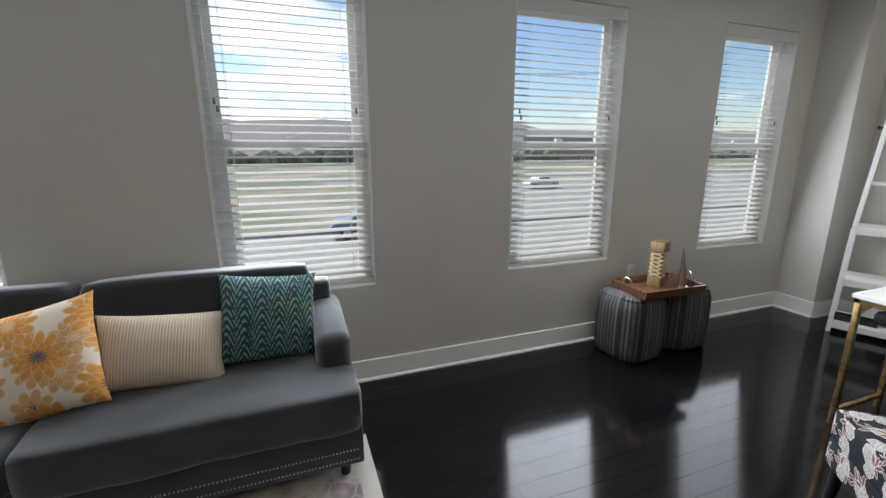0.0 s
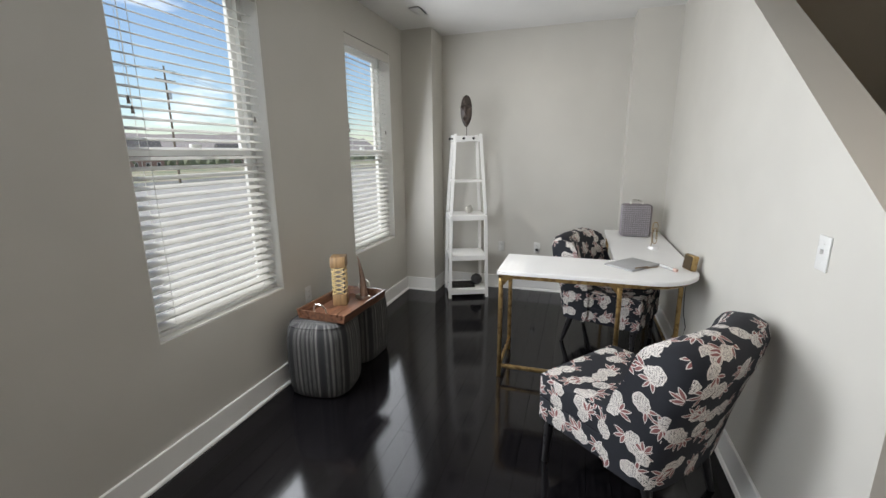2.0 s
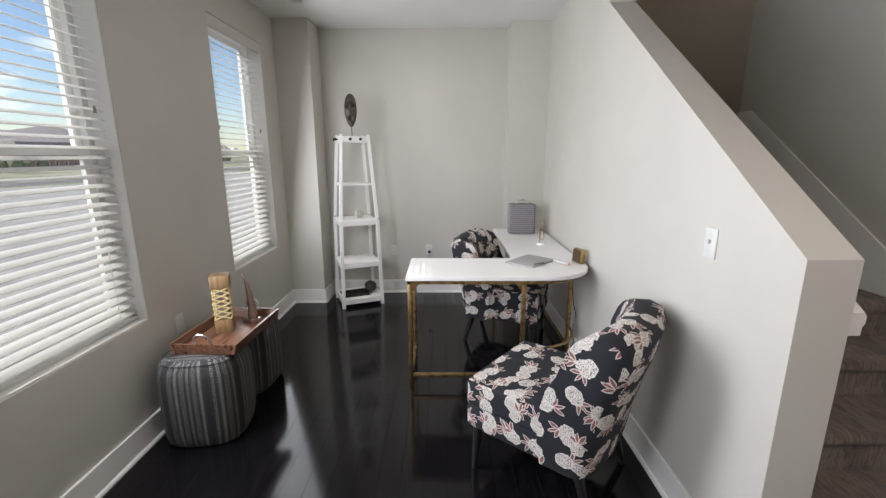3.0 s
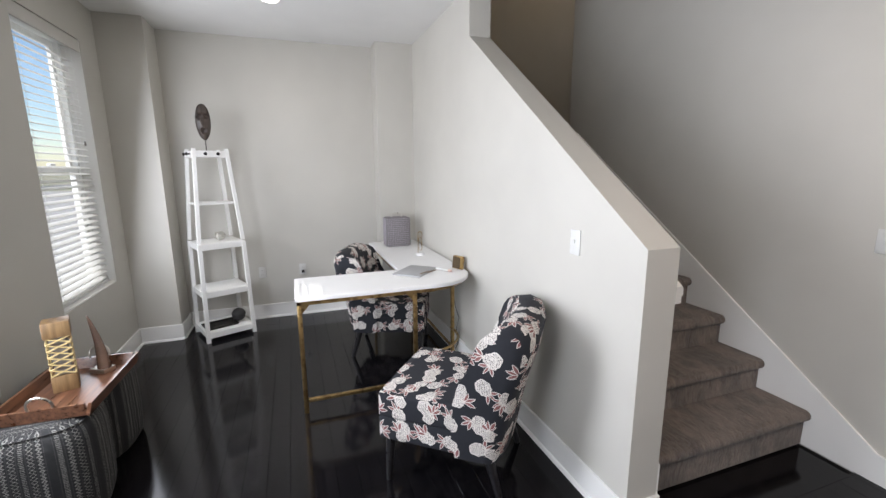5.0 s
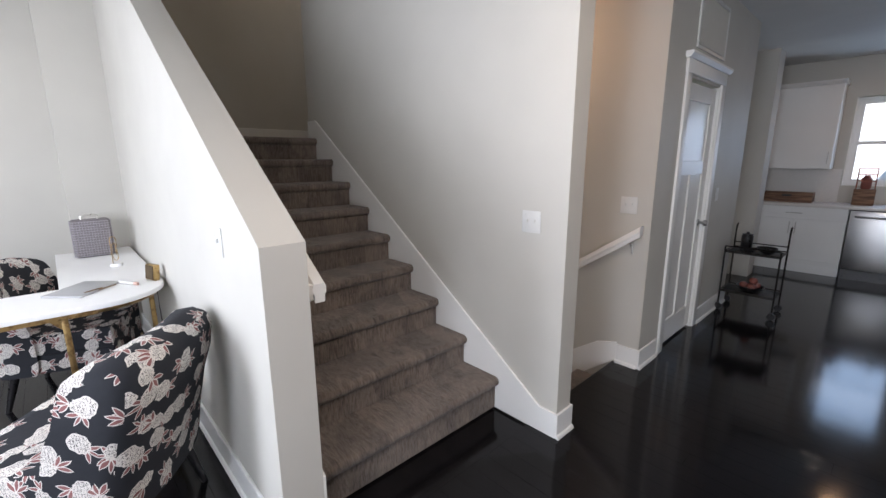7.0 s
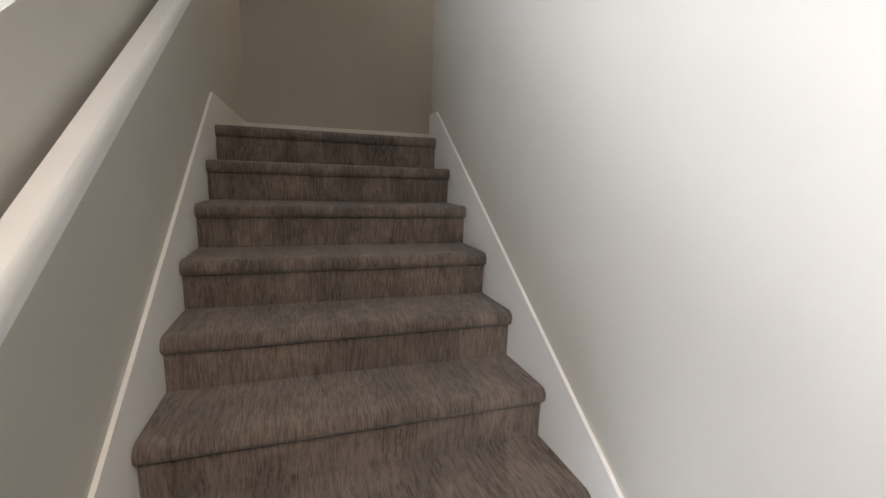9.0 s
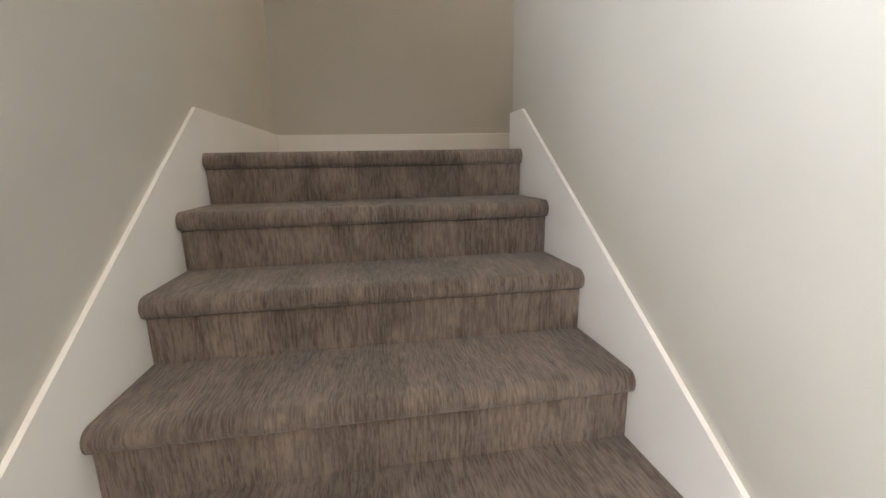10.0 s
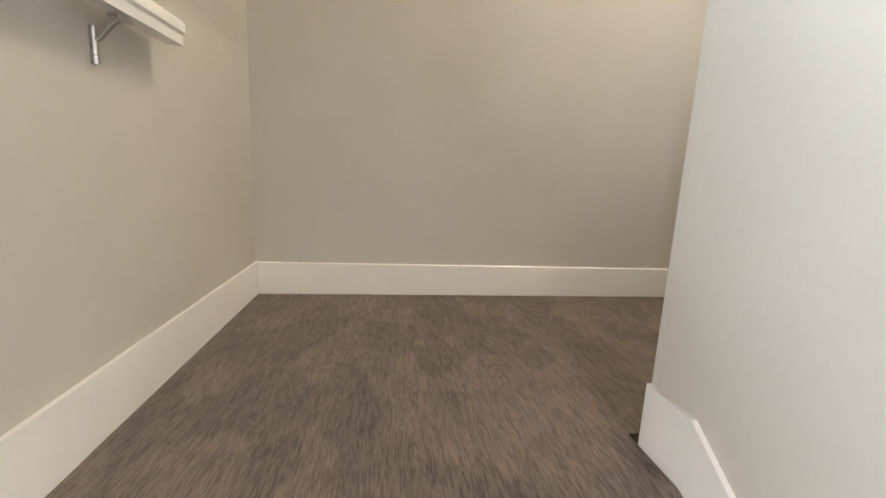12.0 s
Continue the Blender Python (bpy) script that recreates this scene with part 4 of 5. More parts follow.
def make_ottoman():
    o = thing("ottoman", Matrix.Identity(4), "round-cornered charcoal fabric ottoman with white woven pattern", "ottoman", "ottomans under the window")
    bm = bmesh.new()
    top = 1.11
    sides, rows = 72, [(0.0, 0.86), (0.012, 0.93), (0.05, 0.98), (0.14, 1.0), (0.28, 1.0), (0.36, 0.985), (0.40, 0.94), (0.425, 0.86), (0.438, 0.7), (0.443, 0.4)]
    rings = []
    for z, s in rows:
        ring = []
        for k in range(sides):
            a = k * math.tau / sides
            r = 0.215 / (abs(math.cos(a)) ** 3.2 + abs(math.sin(a)) ** 3.2) ** (1 / 3.2)
            fold = 1 - 0.010 * abs(math.sin(a * 11)) ** 6
            ring.append(bm.verts.new((r * s * fold * math.cos(a), r * s * fold * math.sin(a), z * top)))
        rings.append(ring)
    for a, b in zip(rings, rings[1:]):
        for k in range(sides):
            bm.faces.new((a[k], a[(k + 1) % sides], b[(k + 1) % sides], b[k]))
    bm.faces.new(rings[0][::-1]), bm.faces.new(rings[-1])
    smooth(part("body", bm, OTTM, o).data, 60)
    curve = [(math.cos(a), math.sin(a), 0.189 / (abs(math.cos(a)) ** 3.2 + abs(math.sin(a)) ** 3.2) ** (1 / 3.2)) for a in [k * math.tau / 40 for k in range(40)]]
    part("piping", tube([(c * q, s * q, 0.425 * top) for c, s, q in curve], 0.004, 5, True), OTTM, o)
    return o


ott = make_ottoman()
ott.matrix_world = pose(3.11, 2.35, FZ, 0, 0, 8)
copy_thing(ott, pose(3.59, 2.38, FZ, 0, 0, -4))

tray = thing("serving_tray", pose(3.275, 2.285, FZ + 0.493, 0, 0, -2), "reddish-brown wooden tray with round metal handles resting on the ottomans", "tray")
TW, TD = 0.26, 0.165
part("base", box(-TW, TW, -TD, TD, 0, 0.012), TRAYWOOD, tray)
for s in (-1, 1):
    part("side", prism([(s * (TD - 0.014), 0.012), (s * TD, 0.0), (s * (TD + 0.016), 0.062), (s * (TD + 0.004), 0.062)], "x", -TW - 0.012, TW + 0.012), TRAYWOOD, tray)
    part("end", prism([(s * (TW - 0.014), 0.012), (s * TW, 0.0), (s * (TW + 0.016), 0.062), (s * (TW + 0.004), 0.062)], "y", -TD + 0.012, TD - 0.012), TRAYWOOD, tray)
    ring = [(s * (TW + 0.012) + s * 0.012 * math.sin(a) , 0.045 * math.cos(a), 0.075 + 0.045 * math.sin(a)) for a in [k * math.tau / 24 for k in range(24)]]
    part("handle", tube(ring, 0.0055, 7, True), NAIL, tray, "round polished metal handle")

holder = thing("candle_holder", pose(3.31, 2.33, FZ + 0.5052, 0, 0, 20) @ Matrix.Scale(1.15, 4), "tall square tan wooden holder with carved lattice on the tray", "candle holder")
part("base", box(-0.042, 0.042, -0.042, 0.042, 0, 0.07, bevel=0.003), BOXWOOD, holder)
part("cup", box(-0.044, 0.044, -0.044, 0.044, 0.235, 0.30, bevel=0.003), BOXWOOD, holder)
part("core", box(-0.026, 0.026, -0.026, 0.026, 0.07, 0.235), DARKTAN, holder, "dark inner core")
for side in range(4):
    bm = bmesh.new()
    for k in range(6):
        z = 0.072 + k * 0.0272
        tube([(-0.038, -0.038, z), (0.0, -0.039, z + 0.0136), (0.038, -0.038, z)], 0.0035, 5, bm=bm)
        tube([(-0.038, -0.038, z + 0.0272), (0.0, -0.039, z + 0.0136), (0.038, -0.038, z + 0.0272)], 0.0035, 5, bm=bm)
    bmesh.ops.rotate(bm, verts=bm.verts, cent=(0, 0, 0), matrix=Matrix.Rotation(radians(90 * side), 3, "Z"))
    part("lattice", bm, plain("pale_carved_wood", (0.55, 0.42, 0.2), 0.5) if side == 0 else bpy.data.materials["pale_carved_wood"], holder, "pale carved diamond lattice")

horn = thing("horn_ornament", pose(3.45, 2.235, FZ + 0.5052, 0, 0, 60) @ Matrix.Scale(1.2, 4), "curved brown horn on a small metal base standing on the tray", "ornament")
part("base", box(-0.04, 0.04, -0.028, 0.028, 0, 0.02, bevel=0.003), NAIL, horn, "polished metal base")
bm = bmesh.new()
rings = []
for k in range(14):
    u = k / 13
    r = 0.026 * (1 - u) ** 0.8 + 0.002
    c = Vector((-0.012 + 0.05 * u ** 2.2, 0, 0.02 + 0.235 * u))
    rings.append([bm.verts.new(c + Vector((r * math.cos(a), r * 0.85 * math.sin(a), 0))) for a in [j * math.tau / 14 for j in range(14)]])
for a, b in zip(rings, rings[1:]):
    for j in range(14):
        bm.faces.new((a[j], a[(j + 1) % 14], b[(j + 1) % 14], b[j]))
bm.faces.new(rings[0][::-1]), bm.faces.new(rings[-1])
part("horn", bm, HORNM, horn)

# ---- sofa with pillows ----
sofa = thing("sofa", Matrix.Identity(4), "slate-blue velvet sofa with nailhead trim below the window", "sofa")
SX_L, SX_R = -1.66, 0.985
bm = box(SX_L, SX_R - 0.0, 1.72, 2.56, 0.085, 0.275, bevel=0.012)
part("base", bm, SOFAM, sofa)
for side, x0, x1 in ((-1, SX_L, SX_L + 0.17), (1, SX_R - 0.17, SX_R)):
    bm = bmesh.new()
    bm = box(x0, x1, 1.97, 2.56, 0.27, 0.655, bm, bevel=0.06, segments=6)
    for v in bm.verts:
        v.co.z -= 0.05 * max(0, (2.2 - v.co.y)) / 0.23 * max(0, v.co.z - 0.3) / 0.35
    part("arm", bm, SOFAM, sofa)
mid = -0.2
for k, (x0, x1) in enumerate(((SX_L, mid - 0.063), (mid - 0.057, SX_R + 0.01))):
    bm = cushion(x1 - x0, 0.73, 0.20, 0.55, 18, 9, 0.012, seed=k + 3)
    bmesh.ops.translate(bm, verts=bm.verts, vec=((x0 + x1) / 2, 2.055, 0.362))
    for v in bm.verts:
        if v.co.y > 1.97:
            lim = SX_R - 0.165 if k else x1
            v.co.x = min(v.co.x, lim)
            v.co.x = max(v.co.x, SX_L + 0.165 if not k else x0)
    smooth(part("seat_cushion", bm, SOFAM, sofa).data, 60)
part("back", box(SX_L + 0.05, SX_R - 0.05, 2.44, 2.565, 0.2, 0.76, bevel=0.03, segments=3), SOFAM, sofa)
for k, (x0, x1) in enumerate(((SX_L + 0.17, mid - 0.01), (mid + 0.01, SX_R - 0.155))):
    bm = cushion(x1 - x0, 0.22, 0.48, 0.5, 14, 7, 0.006, seed=k + 8)
    bmesh.ops.rotate(bm, verts=bm.verts, cent=(0, 0, 0), matrix=Matrix.Rotation(radians(-9), 3, "X"))
    bmesh.ops.translate(bm, verts=bm.verts, vec=((x0 + x1) / 2, 2.36, 0.655))
    smooth(part("back_cushion", bm, SOFAM, sofa).data, 60)
bm = bmesh.new()
bmesh.ops.create_icosphere(bm, subdivisions=1, radius=0.0042)
nail = mesh_of("nailhead", bm)
nail.materials.append(NAIL)
for z in (0.115, 0.165):
    for i in range(150):
        p = new("nailhead", nail)
        p.parent = sofa
        p.matrix_local = Matrix.Translation((SX_R - 0.03 - 0.01545 * i, 1.718, z))
for x in (SX_L + 0.08, SX_R - 0.08):
    for y in (1.8, 2.48):
        part("leg", rod((x, y, 0.09), (x, y, FZ + (0.012 if y < 2.0 else 0.0)), 0.03, 0.022), BLACK, sofa, "short black leg")


def pillow(name, w, h, d, m, material, label, seed):
    bm = bmesh.new()
    n = 18
    def grid(s):
        out = []
        for i in range(n + 1):
            row = []
            for j in range(n + 1):
                u, v = -1 + 2 * i / n, -1 + 2 * j / n
                t = max(0.0, (1 - abs(u) ** 2.2) * (1 - abs(v) ** 2.2)) ** 0.55
                pull = 1 - 0.07 * (1 - abs(v) ** 3) * abs(u) ** 4 if abs(u) >= abs(v) else 1 - 0.07 * (1 - abs(u) ** 3) * abs(v) ** 4
                wob = 0.006 * noise.noise(Vector((u * 3 + seed, v * 3, s)))
                row.append(bm.verts.new((u * w / 2 * pull, s * (t * d / 2 + 0.003) + wob, v * h / 2 * pull)))
            out.append(row)
        return out
    a, b = grid(-1), grid(1)
    for i in range(n):
        for j in range(n):
            bm.faces.new((a[i][j], a[i + 1][j], a[i + 1][j + 1], a[i][j + 1]))
            bm.faces.new((b[i][j], b[i][j + 1], b[i + 1][j + 1], b[i + 1][j]))
    for i in range(n):
        for p, q in (((i, 0), (i + 1, 0)), ((i, n), (i + 1, n)), ((0, i), (0, i + 1)), ((n, i), (n, i + 1))):
            bm.faces.new((a[p[0]][p[1]], b[p[0]][p[1]], b[q[0]][q[1]], a[q[0]][q[1]]))
    bmesh.ops.recalc_face_normals(bm, faces=bm.faces)
    ob = part(name, bm, material)
    smooth(ob.data, 70)
    ob.matrix_world = m
    return tagged(ob, label, "pillow", "pillows on the sofa")


pillow("throw_pillow", 0.46, 0.44, 0.17, pose(0.61, 2.2, 0.67, -20, 6, 6), TEAL, "square teal pillow with a leaf pattern against the sofa arm", 1)
pillow("throw_pillow", 0.52, 0.34, 0.17, pose(0.16, 2.12, 0.605, -26, 6, 4), CORD, "oblong beige ribbed pillow leaning on the sofa back", 2)
pillow("throw_pillow", 0.5, 0.47, 0.18, pose(-0.27, 2.05, 0.65, -28, -13, -4), ORANGE, "square cream pillow with orange flowers on the sofa", 3)

# ---- rug under the sofa ----


def rug_material():
    m = Nodes("pale_patterned_rug", 0.95)
    x, y, z = m.split()
    blot = m.step(m.noise(6, 4), 0.42, 0.6)
    vine = m.step(m.voronoi(9, "DISTANCE_TO_EDGE"), 0.06, 0.03)
    c = m.mix(blot, (0.5, 0.46, 0.42), (0.32, 0.25, 0.27))
    c = m.mix(m.math("MULTIPLY", vine, 0.6), c, (0.6, 0.56, 0.5))
    border = m.step(x, 1.115, 1.12)
    m.color(m.mix(border, c, (0.58, 0.55, 0.49)))
    m.bump(m.noise(300, 3), 0.003, 0.6)
    return m.mat


rug = part("area_rug", box(-1.2, 1.2, -0.85, 0.85, 0, 0.011, bevel=0.004), rug_material())
rug.matrix_world = pose(-0.16, 1.2, FZ, 0, 0, 0)
tagged(rug, "pale patterned rug with a cream border under the sofa", "rug")

# ---- things on the desk ----
WIRE = plain("lilac_grey_woven_wire", (0.34, 0.31, 0.33), 0.5, 0.3, 0.35, 40)
WIREDARK = plain("dim_woven_lining", (0.2, 0.18, 0.185), 0.8, 0.0, 0.4, 30)
bag = thing("woven_basket", pose(5.02, 0.27, 0.755, 0, 0, 0), "square grey woven wire basket with a metal handle on the desk", "basket")
part("body", box(-0.075, 0.075, -0.12, 0.12, 0, 0.29, bevel=0.02, segments=3), WIREDARK, bag, "dim woven lining")
for k in range(15):
    z = 0.012 + k * 0.019
    bm = tube([(-0.077, -0.108, z), (-0.077, 0.108, z), (-0.066, 0.122, z), (0.066, 0.122, z), (0.077, 0.108, z), (0.077, -0.108, z), (0.066, -0.122, z), (-0.066, -0.122, z)], 0.003, 5, True)
    part("hoop", bm, WIRE, bag)
for k in range(13):
    y = -0.104 + k * 0.0173
    for x in (-0.0785, 0.0785):
        part("stake", rod((x, y, 0.01), (x, y, 0.28), 0.0022, sides=5), WIRE, bag)
for k in range(8):
    x = -0.06 + k * 0.0171
    for y in (-0.1235, 0.1235):
        part("stake", rod((x, y, 0.01), (x, y, 0.28), 0.0022, sides=5), WIRE, bag)
part("handle", tube([(0, -0.05, 0.288), (0, -0.05, 0.315), (0, -0.035, 0.325), (0, 0.035, 0.325), (0, 0.05, 0.315), (0, 0.05, 0.288)], 0.007, 8), NAIL, bag, "polished metal handle")

clip = thing("paperclip_sculpture", pose(4.47, 0.19, 0.755, 0, 0, 75), "oversized brass paperclip standing on a white round base", "ornament")
part("base", lathe([(0.038, 0), (0.038, 0.014), (0.034, 0.02)], 24), DESKTOP, clip)
loop = [(0.018, 0.02), (0.018, 0.19), (0.012, 0.207), (0.0, 0.213), (-0.012, 0.207), (-0.018, 0.19), (-0.018, 0.06), (-0.012, 0.045), (-0.002, 0.04), (0.008, 0.046), (0.011, 0.06), (0.011, 0.15), (0.006, 0.162), (-0.002, 0.166), (-0.009, 0.16), (-0.011, 0.15), (-0.011, 0.08)]
part("wire", tube([(x, 0, z) for x, z in loop], 0.0028, 6), GOLD, clip, "bent brass wire")

folder = part("notebook", box(-0.15, 0.15, -0.11, 0.11, 0, 0.012, bevel=0.002), plain("grey_cover", (0.36, 0.36, 0.36), 0.5, vary=0.1))
folder.matrix_world = pose(3.885, 0.405, 0.755, 0, 0, -42)
tagged(folder, "flat grey notebook lying on the white desk", "notebook")
pen = thing("brush_pen", pose(3.84, 0.20, 0.767, 90, 0, -60), "thick pale pen lying on the white desk", "pen")
part("barrel", rod((0, 0, -0.06), (0, 0, 0.06), 0.011), plain("pale_grey_plastic", (0.55, 0.54, 0.52), 0.4), pen)
part("cap", rod((0, 0, 0.06), (0, 0, 0.085), 0.0115, 0.01), plain("salmon_plastic", (0.6, 0.4, 0.33), 0.4), pen, "salmon pink cap")
for dx in (0.0, 0.035):
    p = part("pencil", rod((-0.05 + dx, 0, 0.004), (0.05 + dx, 0.01, 0.004), 0.0036, sides=6), BOXWOOD)
    p.matrix_world = pose(3.80, 0.30 + dx, 0.767, 0, 0, 120)
    tagged(p, "short wooden pencil lying beside the notebook", "pencil")
clock = thing("desk_clock", pose(3.86, 0.068, 0.755, 6, 0, 18), "small square gold-framed clock standing against the wall", "clock")
part("case", box(-0.05, 0.05, -0.018, 0.018, 0, 0.1, bevel=0.006), GOLD, clock)
part("face", box(-0.043, 0.043, 0.0185, 0.022, 0.007, 0.093), plain("bronze_face", (0.09, 0.06, 0.03), 0.4, 0.5), clock, "dark bronze face")
cable = part("power_cable", tube([(4.05, 0.03, 0.70), (4.06, 0.028, 0.5), (4.0, 0.034, 0.4), (3.93, 0.03, 0.33), (3.99, 0.03, 0.2), (3.95, 0.03, 0.1), (4.03, 0.035, FZ + 0.006), (4.2, 0.04, FZ + 0.006)], 0.003, 6), BLACK)
tagged(cable, "thin dark cable hanging behind the desk", "cable")

# ---- wall plates ----


def wall_plate(name, m, w, h, toggles, label, category):
    p = thing(name, m, label, category)
    part("plate", box(-w / 2, w / 2, 0, 0.006, -h / 2, h / 2, bevel=0.003), PLATE, p)
    for x in toggles:
        part("toggle", box(x - 0.005, x + 0.005, 0.006, 0.016, -0.002, 0.014, bevel=0.002), PLATE, p)
        part("screw", rod((x, 0.005, 0.03), (x, 0.0072, 0.03), 0.003, sides=8), PLATE, p)
        part("screw", rod((x, 0.005, -0.03), (x, 0.0072, -0.03), 0.003, sides=8), PLATE, p)
    return p


wall_plate("light_switch", pose(2.535, 0.0, 1.175), 0.072, 0.118, [0.0], "white single light switch on the stair wall", "light switch")
wall_plate("light_switch", pose(2.032, -1.385, 1.165), 0.117, 0.117, [-0.023, 0.023], "white double light switch beside the stairs", "light switch")
wall_plate("light_switch", pose(2.0, -2.5, 1.17), 0.117, 0.117, [-0.023, 0.023], "white double light switch above the lower handrail", "light switch")


def outlet(m, plug):
    o = wall_plate("wall_outlet", m, 0.07, 0.115, [], "white wall outlet low on the grey wall", "outlet")
    for z in (-0.021, 0.021):
        part("socket", lathe([(0.016, 0), (0.016, 0.0025)], 16, at=(0, 0, 0)), PLATE, o).matrix_local = Matrix.Translation((0, 0.006, z)) @ Matrix.Rotation(radians(-90), 4, "X")
        for x in (-0.006, 0.006):
            part("slot", box(x - 0.001, x + 0.001, 0.0083, 0.0089, z - 0.003, z + 0.005), DARKMETAL, o, soft=False)
    if plug:
        part("plug", box(-0.014, 0.014, 0.0086, 0.03, -0.036, -0.008, bevel=0.003), BLACK, o, "black plug")
    return o


outlet(pose(5.53, 1.185, 0.475, 0, 0, 90), True)
outlet(pose(5.53, 1.582, 0.47, 0, 0, 90), False)
outlet(pose(3.33, 2.615, 0.52, 0, 0, 180), False)

# ---- ceiling fittings ----
vent = thing("ceiling_vent", pose(4.69, 2.235, H), "white metal air vent flush with the ceiling", "vent")
part("frame", frame_ring(-0.12, 0.12, -0.06, 0.06, 0, 0.008, 0.02), PLATE, vent).matrix_local = Matrix.Rotation(radians(90), 4, "X")
# Grey sheet stands in for the shaded gap above the vent slats.
part("backing", box(-0.1, 0.1, -0.042, 0.042, -0.004, -0.001), plain("vent_gap_grey", (0.5, 0.5, 0.49), 0.6), vent, "panel toned as the shaded gap behind the slats")
for k in range(7):
    part("slat", box(-0.1, 0.1, -0.038 + k * 0.0122, -0.031 + k * 0.0122, -0.010, -0.004), PLATE, vent, soft=False)
GLOW = bpy.data.materials.new("lamp_glow")
GLOW.use_nodes = True
GLOW.node_tree.nodes["Principled BSDF"].inputs["Emission Color"].default_value = (1, 0.93, 0.82, 1)
GLOW.node_tree.nodes["Principled BSDF"].inputs["Emission Strength"].default_value = 4.0
down_lamp = thing("recessed_light", pose(4.5, 1.29, H), "lit round recessed light in the white ceiling", "ceiling light")
bm = lathe([(0.062, -0.004), (0.082, -0.004), (0.085, 0.0)], 32)
part("trim_ring", bm, PLATE, down_lamp)
part("lens", lathe([(0.06, -0.006), (0.06, -0.0045)], 32), GLOW, down_lamp, "glowing lens")
copy_thing(down_lamp, pose(0.68, -6.1, H))

# ---- hall: closet door, grille, cart ----
door = thing("door_1", pose(1.84, -3.295, 0, 0, 0, 90), "white closed panel door with a nickel knob", "door", kind="structure")


def door_leaf(w, h):
    """Stiles, rails and recessed panels: one low wide pair and a square top panel."""
    bm = bmesh.new()
    x0, x1 = -w / 2, w / 2
    for a, b, z0, z1 in ((x0, x0 + 0.11, 0, h), (x1 - 0.11, x1, 0, h), (x0 + 0.11, x1 - 0.11, 0, 0.2), (x0 + 0.11, x1 - 0.11, h - 0.12, h), (x0 + 0.11, x1 - 0.11, 1.36, 1.47), (-0.05, 0.05, 0.2, 1.36)):
        box(a, b, -0.055, -0.02, z0, z1, bm, bevel=0.004, segments=1)
    box(x0 + 0.1, x1 - 0.1, -0.055, -0.032, 0.1, h - 0.1, bm)
    return bm


part("leaf", door_leaf(0.72, 2.03), WHITEWOOD, door, soft=False)
for s in (-1, 1):
    part("casing", box(min(s * 0.365, s * 0.455), max(s * 0.365, s * 0.455), 0, 0.018, FZ, 2.07, bevel=0.003), TRIM, door)
part("head_casing", box(-0.465, 0.465, 0, 0.02, 2.07, 2.16, bevel=0.003), TRIM, door)
part("crown", prism([(0, 2.16), (0.03, 2.16), (0.05, 2.185), (0.05, 2.2), (0, 2.2)], "x", -0.485, 0.485), TRIM, door)
part("jamb", box(-0.365, -0.36, -0.1, 0.0, FZ, 2.05), TRIM, door, soft=False)
knob = part("door_knob", lathe([(0.03, 0), (0.03, 0.006), (0.011, 0.012), (0.011, 0.035), (0.024, 0.045), (0.028, 0.058), (0.022, 0.07), (0.004, 0.074)], 20), CHROME, door, "brushed nickel knob")
knob.matrix_local = Matrix.Translation((-0.28, -0.02, 0.95)) @ Matrix.Rotation(radians(-90), 4, "X")
for z in (0.25, 1.12, 1.85):
    part("hinge", rod((0.362, 0.004, z - 0.045), (0.362, 0.004, z + 0.045), 0.008, sides=10), CHROME, door, "nickel hinge")

grille = thing("return_air_grille", pose(1.84, -3.32, 2.25, 0, 0, 90), "large white slotted return air grille above the door", "vent")
part("frame", frame_ring(-0.33, 0.33, 0, 0.38, -0.0, 0.012, 0.022), PLATE, grille)
# Dark sheet laid on the wall imitates the shade between the grille slats.
part("backing", box(-0.3, 0.3, 0.0, 0.003, 0.03, 0.35), STONE_AND_GAP, grille, "panel toned as the shaded gap behind the slats")
for k in range(24):
    x = -0.29 + k * 0.0252
    part("slat", box(x - 0.0065, x + 0.0065, 0.003, 0.01, 0.03, 0.35), WALL, grille, soft=False)
wall_plate("light_switch", pose(1.84, -3.95, 1.17, 0, 0, 90), 0.072, 0.118, [0.0], "white light switch beside the closet door", "light switch")

cart = thing("bar_cart", pose(1.585, -4.53, FZ, 0, 0, 90), "black metal bar cart with two shelves by the hall wall", "cart")
CW, CD = 0.17, 0.22
for z in (0.2, 0.6):
    part("shelf", box(-CW, CW, -CD, CD, z - 0.006, z, bevel=0.002), DARKMETAL, cart)
    part("shelf_rail", tube([(-CW, -CD, z + 0.012), (CW, -CD, z + 0.012), (CW, CD, z + 0.012), (-CW, CD, z + 0.012)], 0.006, 6, True), DARKMETAL, cart)
for sx in (-1, 1):
    for sy in (-1, 1):
        tall = sx < 0
        pts = [(sx * CW, sy * CD, 0.07), (sx * CW, sy * CD, 0.66)]
        if tall:
            pts += [(sx * CW, sy * CD, 0.79), (sx * (CW + 0.015), sy * CD, 0.83), (sx * (CW + 0.05), sy * CD, 0.845)]
        part("post", tube(pts, 0.008, 8), DARKMETAL, cart)
        part("caster", lathe([(0.008, -0.012), (0.033, -0.012), (0.036, 0), (0.033, 0.012), (0.008, 0.012)], 18), BLACK, cart, "black caster wheel").matrix_local = Matrix.Translation((sx * CW, sy * CD, 0.036)) @ Matrix.Rotation(radians(90), 4, "Y")
    part("end_bar", tube([(sx * CW, -CD, 0.66), (sx * CW, CD, 0.66)], 0.006, 6), DARKMETAL, cart)


def on_cart(name, bm, material, dx, dy, z, label, category):
    ob = part(name, bm, material)
    ob.matrix_world = cart.matrix_world @ Matrix.Translation((dx, dy, z))
    return tagged(ob, label, category)


